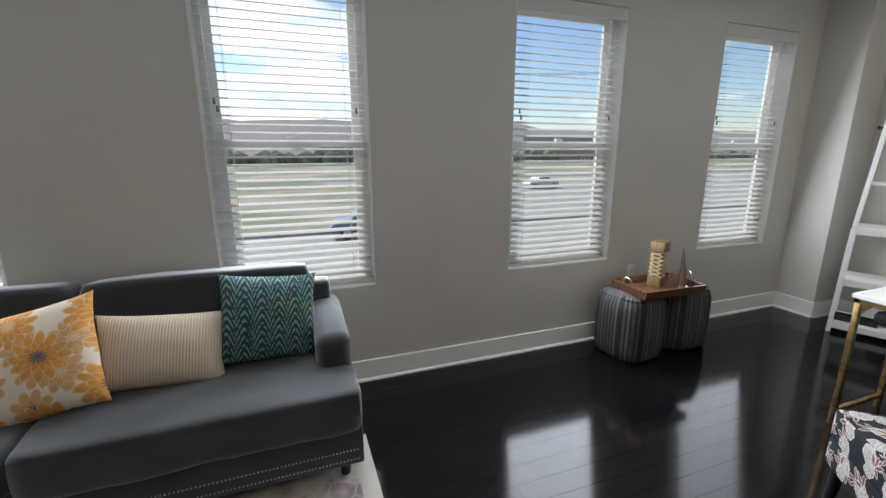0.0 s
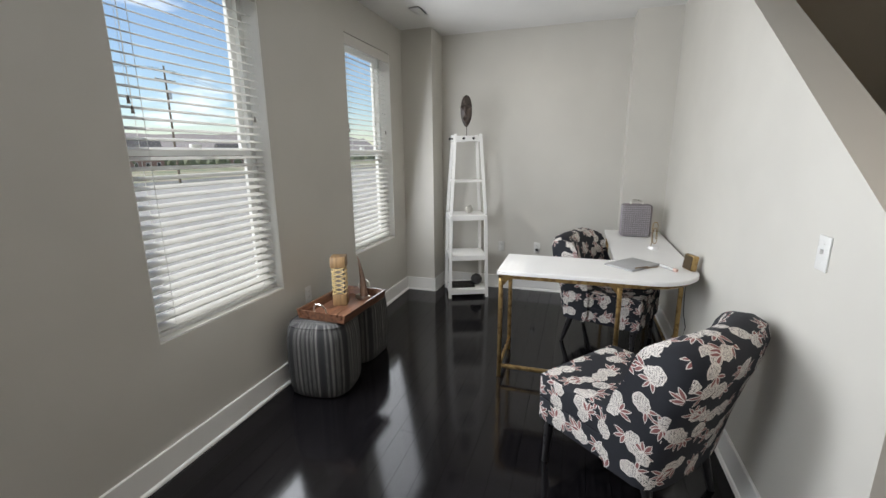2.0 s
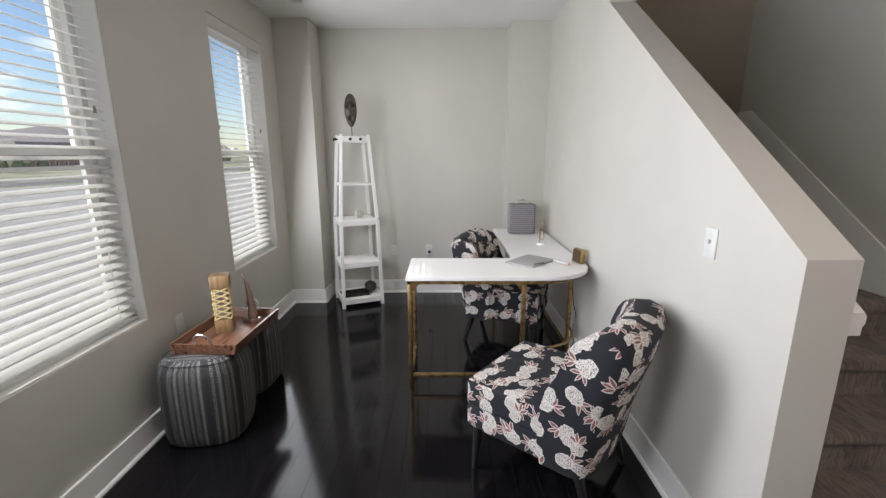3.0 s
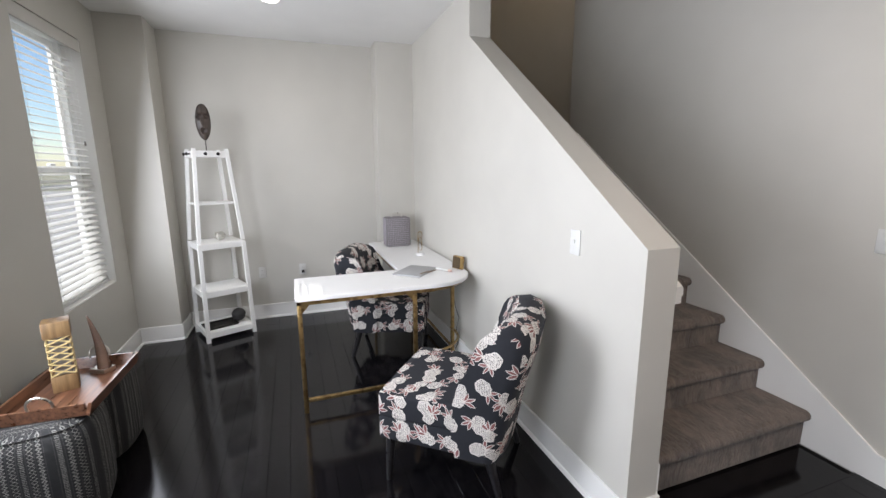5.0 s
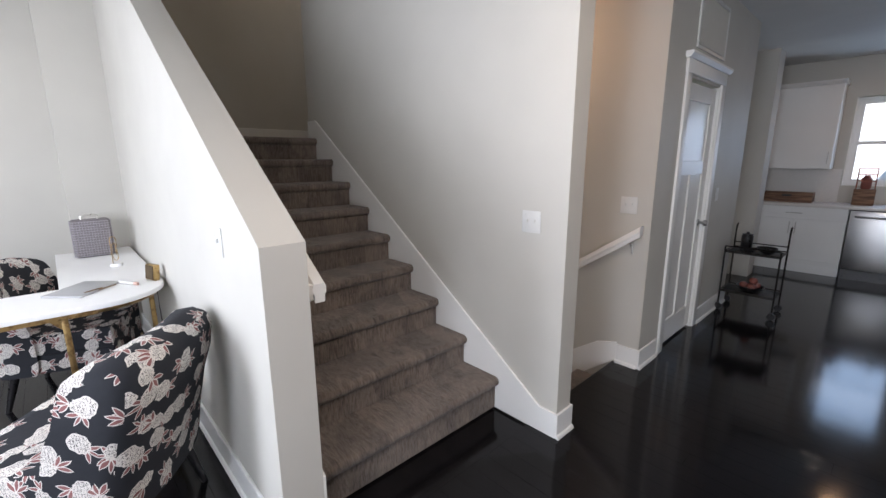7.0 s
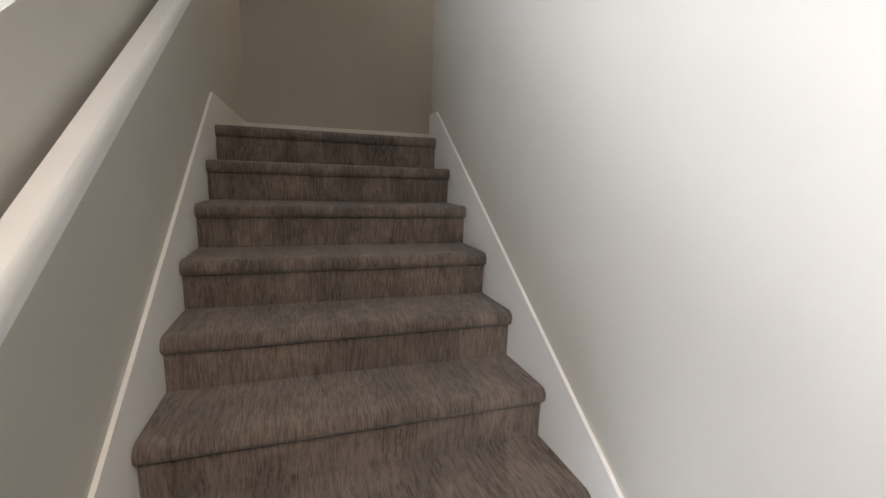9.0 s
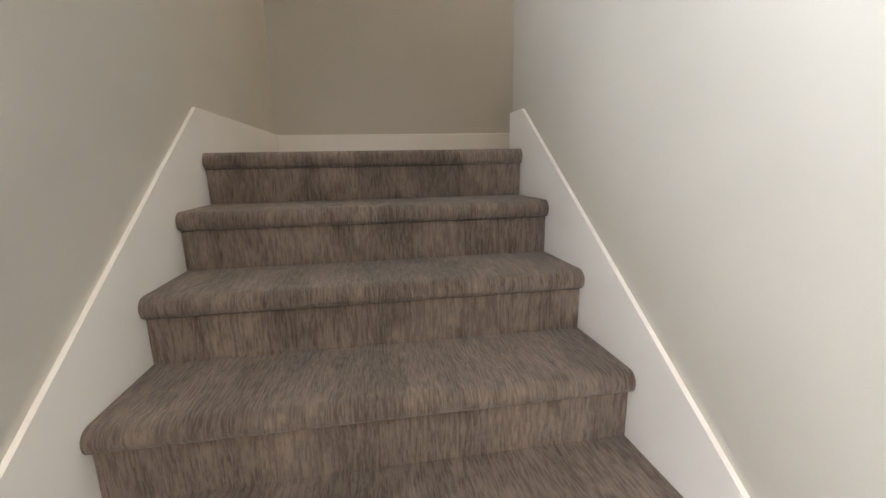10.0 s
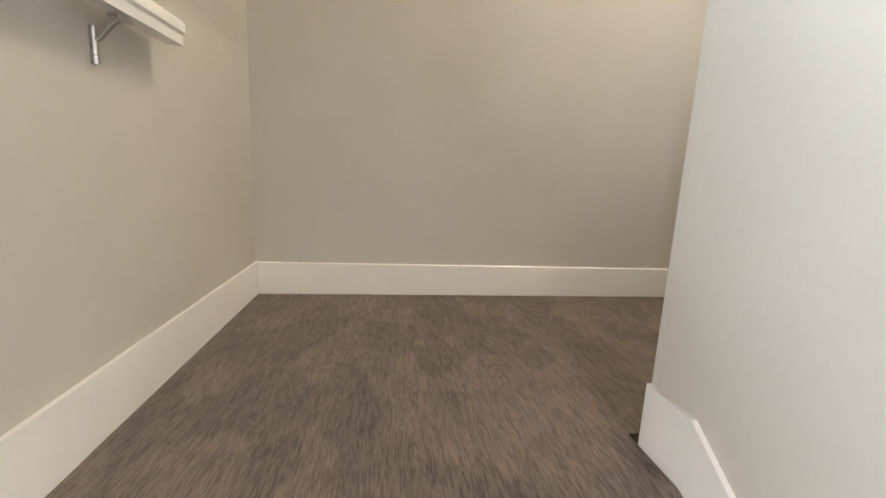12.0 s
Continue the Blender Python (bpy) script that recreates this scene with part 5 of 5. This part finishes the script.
on_cart("canister", lathe([(0.045, 0), (0.05, 0.01), (0.05, 0.15), (0.046, 0.155), (0.046, 0.17), (0.012, 0.175), (0.012, 0.19)], 24), BLACK, -0.03, -0.09, 0.6, "black lidded canister on the bar cart", "canister")
on_cart("serving_bowl", lathe([(0.03, 0), (0.07, 0.03), (0.085, 0.065), (0.08, 0.065), (0.064, 0.034), (0.02, 0.012)], 24), BLACK, 0.03, 0.09, 0.6, "black round bowl on the upper cart shelf", "bowl")
on_cart("serving_bowl", lathe([(0.03, 0), (0.06, 0.02), (0.07, 0.045), (0.066, 0.045), (0.05, 0.022), (0.02, 0.01)], 24), BLACK, 0.12, -0.05, 0.6, "small black bowl on the upper cart shelf", "bowl")
FRUIT = plain("dull_red_fruit", (0.2, 0.06, 0.045), 0.5, vary=0.4)
bowl = on_cart("fruit_bowl", lathe([(0.04, 0), (0.1, 0.03), (0.12, 0.06), (0.114, 0.06), (0.09, 0.03), (0.02, 0.012)], 24), BLACK, 0.0, 0.0, 0.2, "dark shallow bowl on the lower cart shelf", "bowl")
for k, (dx, dy, dz) in enumerate(((0.0, 0.0, 0.055), (0.06, 0.02, 0.06), (-0.05, 0.04, 0.06), (0.0, -0.06, 0.06), (0.01, 0.02, 0.115))):
    bm = bmesh.new()
    bmesh.ops.create_icosphere(bm, subdivisions=3, radius=0.036)
    for v in bm.verts:
        v.co.z *= 0.9 - 0.2 * math.exp(-((v.co.x ** 2 + v.co.y ** 2) / 0.0002))
    on_cart("apple", bm, FRUIT, dx, dy, 0.2 + dz, "dull red apple heaped in the bowl", "fruit")

# ---- kitchen ----
CAB = paint("white_cabinet_paint", (0.8, 0.8, 0.78), 0.35, 40, 0.0002)
STEEL = plain("stainless_steel", (0.5, 0.5, 0.5), 0.36, 1.0, 0.02, 5)
COUNTER = plain("pale_quartz", (0.68, 0.66, 0.63), 0.25, vary=0.08, scale=60)


def shaker(w, h, bm=None):
    """A framed cabinet front, w x h, facing +y from y = 0."""
    bm = bm or bmesh.new()
    r = 0.055
    for a, b, c, d in ((0, r, 0, h), (w - r, w, 0, h), (r, w - r, 0, r), (r, w - r, h - r, h)):
        box(a, b, 0, 0.02, c, d, bm)
    box(r, w - r, 0, 0.012, r, h - r, bm)
    return bm


def handle_bar(parent, a, b):
    bm = rod(a, b, 0.005)
    for p in (a, b):
        rod((p[0], p[1] - 0.028, p[2]), p, 0.004, bm=bm)
    part("handle", bm, CHROME, parent, "nickel bar handle")


def base_cabinet(x0, x1, label):
    c = thing("base_cabinet", pose(x0, -7.3, 0), label, "cabinet", "white kitchen cabinets")
    w = x1 - x0
    part("body", box(0, w, 0.0, 0.58, 0.1, 0.86), CAB, c, soft=False)
    part("toe_kick", box(0, w, 0, 0.52, FZ, 0.1), CAB, c, soft=False)
    d = part("drawer", shaker(w - 0.01, 0.15), CAB, c, soft=False)
    d.matrix_local = Matrix.Translation((0.005, 0.582, 0.705))
    handle_bar(d, (w / 2 - 0.08, 0.05, 0.075), (w / 2 + 0.08, 0.05, 0.075))
    for k in (0, 1):
        dw = (w - 0.015) / 2
        p = part("door", shaker(dw, 0.59), CAB, c, soft=False)
        p.matrix_local = Matrix.Translation((0.005 + k * (dw + 0.005), 0.582, 0.108))
        hx = dw - 0.03 if k == 0 else 0.03
        handle_bar(p, (hx, 0.05, 0.40), (hx, 0.05, 0.55))
    return c


base_cabinet(1.09, 2.12, "white shaker base cabinet with a drawer and two doors")
base_cabinet(-0.55, 0.45, "white shaker base cabinet beside the dishwasher")
part_counter = tagged(part("worktop", box(-0.6, 2.125, -7.3, -6.68, 0.862, 0.9, bevel=0.004), COUNTER), "pale quartz kitchen worktop over white cabinets", "worktop")
splash = tagged(part("backsplash", box(1.26, 2.125, -7.3, -7.29, 0.9, 1.34), COUNTER), "pale backsplash between worktop and wall cabinet", "backsplash", kind="structure")
upper = thing("wall_cabinet", pose(1.36, -7.3, 1.345), "white shaker wall cabinet above the worktop", "cabinet", "white kitchen cabinets")
part("body", box(0, 0.76, 0, 0.33, 0, 1.05), CAB, upper, soft=False)
ud = part("door", shaker(0.75, 1.03), CAB, upper, soft=False)
ud.matrix_local = Matrix.Translation((0.005, 0.332, 0.01))
handle_bar(ud, (0.035, 0.05, 0.06), (0.035, 0.05, 0.2))
part("crown", prism([(0.33, 1.05), (0.36, 1.05), (0.39, 1.09), (0.39, 1.1), (0.0, 1.1), (0.0, 1.05)], "x", -0.02, 0.76), CAB, upper)
dw = thing("dishwasher", pose(0.46, -7.3, 0), "stainless steel dishwasher under the kitchen worktop", "dishwasher")
part("body", box(0, 0.62, 0, 0.57, 0.1, 0.855), DARKMETAL, dw, soft=False)
part("front_panel", box(0.005, 0.615, 0.572, 0.60, 0.12, 0.85, bevel=0.004), STEEL, dw)
part("handle", tube([(0.06, 0.602, 0.78), (0.07, 0.64, 0.78), (0.55, 0.64, 0.78), (0.56, 0.602, 0.78)], 0.011, 8), STEEL, dw)
part("toe_kick", box(0.005, 0.615, 0.5, 0.55, FZ, 0.1), BLACK, dw, soft=False)

OLDWOOD = wood("weathered_crate_wood", (0.09, 0.045, 0.025), (0.26, 0.15, 0.09), 0.7)
crate = thing("wooden_crate", pose(1.74, -6.98, 0.9), "low weathered brown wooden crate on the worktop", "crate")
part("bottom", box(-0.26, 0.26, -0.12, 0.12, 0, 0.012), OLDWOOD, crate, soft=False)
for y in (-0.12, 0.108):
    for z in (0.012, 0.072):
        part("slat", box(-0.27, 0.27, y, y + 0.012, z, z + 0.055, bevel=0.002), OLDWOOD, crate)
for x in (-0.27, 0.258):
    part("end", box(x, x + 0.012, -0.106, 0.106, 0.012, 0.13, bevel=0.002), OLDWOOD, crate)
# Thin dark patch on the slat imitates the shade inside a hand hole.
part("hand_hole_patch", box(-0.05, 0.05, 0.1195, 0.1215, 0.08, 0.105), STONE_AND_GAP, crate, "dark patch in place of a shaded hand hole")
stand = thing("spice_stand", pose(1.0, -7.02, 0.9), "brown wooden block with a dark wire rack on the worktop", "kitchen stand")
part("block", box(-0.1, 0.1, -0.07, 0.07, 0, 0.2, bevel=0.006), OLDWOOD, stand)
bm = bmesh.new()
for x in (-0.085, 0.085):
    for y in (-0.055, 0.055):
        rod((x, y, 0.2), (x, y, 0.46), 0.005, sides=6, bm=bm)
for z in (0.3, 0.38, 0.455):
    tube([(-0.085, -0.055, z), (0.085, -0.055, z), (0.085, 0.055, z), (-0.085, 0.055, z)], 0.004, 5, True, bm)
part("rack", bm, plain("copper_wire", (0.3, 0.1, 0.06), 0.4, 0.8), stand, "copper-coloured wire rack")
part("jar", lathe([(0.04, 0.2), (0.05, 0.22), (0.05, 0.33), (0.03, 0.35), (0.03, 0.37)], 20), FRUIT, stand, "dull red jar")
crock = part("utensil_crock", lathe([(0.05, 0), (0.06, 0.02), (0.06, 0.15), (0.055, 0.15), (0.052, 0.02), (0.01, 0.012)], 24), CAB)
crock.matrix_world = pose(0.56, -7.0, 0.9)
tagged(crock, "white ceramic crock on the kitchen worktop", "crock")
faucet = thing("kitchen_faucet", pose(0.62, -7.16, 0.9), "tall curved nickel faucet under the kitchen window", "faucet")
part("spout", tube([(0, 0, 0), (0, 0, 0.28)] + [(0, 0.08 - 0.08 * math.cos(a), 0.28 + 0.08 * math.sin(a)) for a in [radians(180 * k / 10) for k in range(1, 11)]] + [(0, 0.16, 0.22)], 0.012, 10), CHROME, faucet)
part("base", lathe([(0.028, 0), (0.028, 0.01), (0.018, 0.03)], 20), CHROME, faucet)

# ---- outdoors ----
GZ = -3.1


def ground_material():
    m = Nodes("dry_grass_field", 0.95)
    patch = m.step(m.noise(0.09, 5), 0.38, 0.6)
    fine = m.noise(2.5, 5)
    g = m.mix(fine, (0.10, 0.125, 0.06), (0.16, 0.185, 0.10))
    dry = m.mix(fine, (0.25, 0.22, 0.16), (0.34, 0.31, 0.23))
    m.color(m.mix(patch, g, dry))
    m.bump(fine, 0.05, 0.5)
    return m.mat


def concrete(name, a, b):
    m = Nodes(name, 0.9)
    m.color(m.mix(m.step(m.noise(0.6, 6), 0.35, 0.65), a, b))
    m.bump(m.noise(40, 3), 0.003, 0.4)
    return m.mat


CONC = concrete("pale_concrete", (0.24, 0.23, 0.215), (0.32, 0.31, 0.29))
ASPH = concrete("grey_asphalt", (0.10, 0.10, 0.10), (0.15, 0.15, 0.145))
structure("ground", box(-2500, 2500, -2500, 2500, GZ - 0.3, GZ), ground_material(), "grass field reaching the horizon", "ground")
structure("pavement", box(-120, 120, 4.5, 8.0, GZ, GZ + 0.14), CONC, "pale concrete pavement below the windows", "pavement")
structure("road", box(-160, 160, 8.4, 24.0, GZ, GZ + 0.03), CONC, "wide pale concrete street", "road")
structure("kerb", box(-160, 160, 8.0, 8.4, GZ, GZ + 0.14), CONC, "concrete kerb along the street", "kerb")
structure("kerb_far", box(-160, 160, 24.0, 24.3, GZ, GZ + 0.14), CONC, "concrete kerb along the far side", "kerb")
structure("pavement_lot", box(9, 120, 24.3, 62, GZ, GZ + 0.05), CONC, "wide pale concrete parking lot", "pavement")
structure("road_far", box(-400, 400, 66, 73, GZ, GZ + 0.02), ASPH, "grey asphalt road across the field", "road")


def ridge(y, base, amp, seed, material, x0=-900, x1=900):
    bm = bmesh.new()
    n = 90
    low, top, back = [], [], []
    for i in range(n + 1):
        x = x0 + (x1 - x0) * i / n
        z = base + amp * (0.5 + 0.7 * noise.noise(Vector((x * 0.004, seed, 0))) + 0.25 * noise.noise(Vector((x * 0.02, seed, 1))))
        low.append(bm.verts.new((x, y, GZ - 1)))
        top.append(bm.verts.new((x, y + 60, GZ + max(1.0, z))))
        back.append(bm.verts.new((x, y + 200, GZ - 1)))
    for i in range(n):
        bm.faces.new((low[i], low[i + 1], top[i + 1], top[i]))
        bm.faces.new((top[i], top[i + 1], back[i + 1], back[i]))
    bmesh.ops.recalc_face_normals(bm, faces=bm.faces)
    return bm


# The haze of distance is put into the hillside's pale colour.
HILL = concrete("haze_tinted_hillside", (0.33, 0.29, 0.275), (0.44, 0.39, 0.36))
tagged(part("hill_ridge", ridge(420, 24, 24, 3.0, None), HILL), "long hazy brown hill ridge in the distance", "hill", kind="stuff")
WOODS = concrete("far_tree_line", (0.10, 0.12, 0.075), (0.17, 0.19, 0.12))
bm = bmesh.new()
for k in range(420):
    x = -260 + k * 1.3 + random.uniform(-1, 1)
    r = random.uniform(1.2, 2.8)
    bmesh.ops.create_icosphere(bm, subdivisions=1, radius=r, matrix=Matrix.Translation((x, 150 + random.uniform(-6, 6), GZ + r * 0.8)) @ Matrix.Diagonal((1.2, 1, random.uniform(0.8, 1.4), 1)))
for v in bm.verts:
    v.co += Vector((noise.noise(v.co * 0.9), noise.noise(v.co * 0.9 + Vector((9, 0, 0))), noise.noise(v.co * 0.9 + Vector((0, 9, 0))))) * 0.7
tagged(part("tree_line", bm, WOODS, soft=False), "dark green tree line beyond the field", "trees", kind="stuff")

POLE = wood("weathered_pole_wood", (0.10, 0.08, 0.06), (0.2, 0.16, 0.12), 0.8, "Z")
pole = thing("utility_pole", pose(55.7, 65.0, GZ), "tall weathered wooden utility pole with crossarms", "utility pole")
part("pole", rod((0, 0, 0), (0, 0, 18.6), 0.2, 0.12), POLE, pole)
for z, w in ((17.8, 2.1), (16.4, 1.8)):
    part("crossarm", box(-w, w, -0.07, 0.07, z, z + 0.16), POLE, pole)
    for x in (-w + 0.1, -w * 0.45, w * 0.45, w - 0.1):
        part("insulator", lathe([(0.04, z + 0.16), (0.07, z + 0.24), (0.04, z + 0.36)], 10, at=(x, 0, 0)), PLATE, pole)
part("transformer", lathe([(0.25, 13.6), (0.3, 13.65), (0.3, 14.9), (0.25, 15.0)], 18, at=(0.42, 0, 0)), STEEL, pole)
for k, x in enumerate((-2.0, -0.9, 0.9, 2.0)):
    pts = [(55.7 + x + s * 70, 65.0 + s * 9, GZ + 18.15 - 2.2 * (1 - (2 * abs(s) - 1) ** 2)) for s in [-1 + i / 12 for i in range(25)]]
    tagged(part("power_line", tube(pts, 0.014, 4), BLACK), "thin black power line strung from the utility pole", "cable", "power lines")


def make_car(m, paint_mat, label):
    c = thing("parked_car", m, label, "car", "cars parked outside")
    side = [(-2.15, 0.35), (-2.2, 0.62), (-1.95, 0.86), (-1.2, 0.95), (-0.75, 1.36), (0.55, 1.42), (1.2, 1.0), (2.0, 0.86), (2.2, 0.6), (2.15, 0.32)]
    bm = prism(side, "y", -0.86, 0.86)
    bmesh.ops.bevel(bm, geom=list(bm.edges), offset=0.07, segments=2, affect="EDGES")
    part("body", bm, paint_mat, c)
    for s in (-1, 1):
        part("side_window", prism([(-1.05, 0.98), (-0.7, 1.3), (0.5, 1.35), (1.0, 1.0)], "y", s * 0.862 - 0.004, s * 0.862 + 0.004), BLACK, c, "dark side glass", soft=False)
        for x in (-1.35, 1.35):
            w = part("wheel", lathe([(0.1, -0.1), (0.31, -0.1), (0.33, -0.06), (0.33, 0.06), (0.31, 0.1), (0.1, 0.1)], 20), BLACK, c)
            w.matrix_local = Matrix.Translation((x, s * 0.78, 0.33)) @ Matrix.Rotation(radians(90), 4, "X")
            part("rim", lathe([(0.05, -0.105), (0.2, -0.105), (0.2, 0.105), (0.05, 0.105)], 14), STEEL, w)
    return c


BLUEP = plain("slate_blue_car_paint", (0.15, 0.19, 0.25), 0.25, 0.3, 0.05)
SILV = plain("silver_car_paint", (0.4, 0.4, 0.41), 0.3, 0.5, 0.05)
make_car(pose(4.75, 23.0, GZ + 0.03, 0, 0, 2), BLUEP, "slate-blue car parked at the far side of the street")
make_car(pose(30, 45, GZ + 0.05, 0, 0, 2), SILV, "silver car parked along the far road")

BRICK = plain("dull_red_brick_wall", (0.24, 0.16, 0.135), 0.85, vary=0.25, scale=3)
ROOFM = plain("grey_shingle_roof", (0.09, 0.085, 0.085), 0.9, vary=0.3, scale=2)
WHITESIDE = plain("white_clapboard", (0.78, 0.78, 0.77), 0.6, vary=0.04, scale=1.5)
WINGM = plain("slate_blue_siding", (0.16, 0.24, 0.38), 0.6, vary=0.06, scale=2)
SIDING = plain("pale_siding", (0.5, 0.5, 0.48), 0.7, vary=0.06, scale=2)


def make_house(m, w, d, h, storeys, wall_mat, label, eave=0.4):
    """A gabled house with real window openings set into its long fronts."""
    g = thing("house", m, label, "house", "houses across the field")
    part("wall", box(-w / 2, w / 2, -d / 2, d / 2, 0, h), wall_mat, g, soft=False)
    part("roof", prism([(-d / 2 - eave, h), (d / 2 + eave, h), (0, h + d * 0.36)], "x", -w / 2 - eave, w / 2 + eave), ROOFM, g, soft=False)
    n = max(2, int(w / 3))
    for s in range(storeys):
        for k in range(n):
            x = -w / 2 + (k + 0.5) * w / n
            z = 0.9 + s * 2.9
            for side in (-1, 1):
                f = part("window", frame_ring(x - 0.55, x + 0.55, z, z + 1.5, side * d / 2 - 0.05, side * d / 2 + 0.05, 0.09), VINYL, g, soft=False)
                part("pane", box(x - 0.46, x + 0.46, side * d / 2 - 0.02, side * d / 2 + 0.02, z + 0.09, z + 1.41), BLACK, f, soft=False)
    return g


make_house(pose(105, 150, GZ, 0, 0, -30), 26, 12, 6.0, 2, BRICK, "two-storey red brick house with a grey gable roof")
make_house(pose(160, 150, GZ, 0, 0, -20), 18, 10, 6.0, 2, BRICK, "red brick house across the far road")
make_house(pose(26, 185, GZ, 0, 0, 6), 22, 11, 4.0, 1, SIDING, "long low pale house beyond the field")
make_house(pose(-48, 180, GZ, 0, 0, -5), 20, 11, 4.0, 1, SIDING, "low pale house near the tree line")
neighbour = thing("house", pose(0.9, -19, GZ), "white clapboard neighbouring house seen behind the kitchen", "house", "houses near by")
part("wall", box(-5, 5, -6, 0, 0, 8.2), SIDING, neighbour, soft=False)
part("roof", prism([(-6.4, 8.2), (0.4, 8.2), (-3, 10.6)], "x", -5.4, 5.4), ROOFM, neighbour, soft=False)
part("wing", box(-3.4, -0.05, 0.03, 2.2, 0, 4.55), WINGM, neighbour, "slate-blue sided lower wing", soft=False)
clap = bmesh.new()
prism([(0, 0), (0.014, 0.0), (0.008, 0.2), (0, 0.2)], "x", -5, 5, clap)
clap = mesh_of("siding_board", clap)
clap.materials.append(WHITESIDE)
low = mesh_of("siding_board", prism([(0, 0), (0.03, 0.0), (0.008, 0.17), (0, 0.17)], "x", -3.4, -0.05))
low.materials.append(WINGM)
for k in range(40):
    b = new("siding_board", clap)
    b.parent = neighbour
    b.matrix_local = Matrix.Translation((0, 0.001, k * 0.204))
for k in range(26):
    b = new("siding_board", low)
    b.parent = neighbour
    b.matrix_local = Matrix.Translation((0, 2.201, k * 0.174))

# ---- floor planks ----


def plank_bm(bm, x0, x1, y0, y1):
    """One plank with eased edges, its top at the floor line."""
    e, t = 0.0004, -0.012
    lo = [bm.verts.new((x, y, t)) for x, y in ((x0, y0), (x1, y0), (x1, y1), (x0, y1))]
    md = [bm.verts.new((x, y, -0.0004)) for x, y in ((x0, y0), (x1, y0), (x1, y1), (x0, y1))]
    hi = [bm.verts.new((x, y, 0)) for x, y in ((x0 + e, y0 + e), (x1 - e, y0 + e), (x1 - e, y1 - e), (x0 + e, y1 - e))]
    for a, b in ((lo, md), (md, hi)):
        for i in range(4):
            bm.faces.new((a[i], a[(i + 1) % 4], b[(i + 1) % 4], b[i]))
    bm.faces.new(hi)
    return bm


def plank_rows(y_from, y_to, pitch=0.1115, origin=1.676):
    k0 = math.ceil((y_from - origin) / pitch) - 1
    rows = []
    for k in range(k0, k0 + int((y_to - y_from) / pitch) + 3):
        a, b = max(y_from, origin + k * pitch), min(y_to, origin + (k + 1) * pitch)
        if b - a > 0.01:
            rows.append((a, b))
    return rows


rng = random.Random(7)
far = bmesh.new()
made = 0
cache = {}
for (a, b) in plank_rows(-7.3, 2.6)[::-1]:
    x_end = 5.515 if a >= 0.0 else 1.99
    if a < -4.7:
        x_end = 2.12
    if a < 0 <= b:
        x_end = 1.99
    x = -2.2 - rng.uniform(0, 1.2)
    while x < x_end:
        length = rng.choice((1.1, 1.4, 1.8, 2.1))
        c, d = max(x, -2.2), min(x + length, x_end)
        x += length
        if d - c < 0.02:
            continue
        if d > 0.2 and made < 300 and a > -2.6:
            key = (round(d - c, 4), round(b - a, 4))
            if key not in cache:
                me = mesh_of("plank", plank_bm(bmesh.new(), 0, d - c - 0.0008, 0, b - a - 0.0008))
                me.materials.append(FLOOR)
                cache[key] = me
            p = new("plank", cache[key])
            p.parent = floor
            p.matrix_local = Matrix.Translation((c, a, FZ))
            made += 1
        else:
            plank_bm(far, c, d - 0.0008, a, b - 0.0008)
field = tagged(part("plank_field", far, FLOOR, floor, "dark wooden planks farther off", soft=False), kind="stuff")
field.matrix_local = Matrix.Translation((0, 0, FZ))
tagged(part("closet_floor", box(1.99, 2.0, -4.7, -0.0, FZ - 0.012, FZ), FLOOR, None, soft=False), "dark wooden strip along the floor edge", "floor trim", kind="structure")
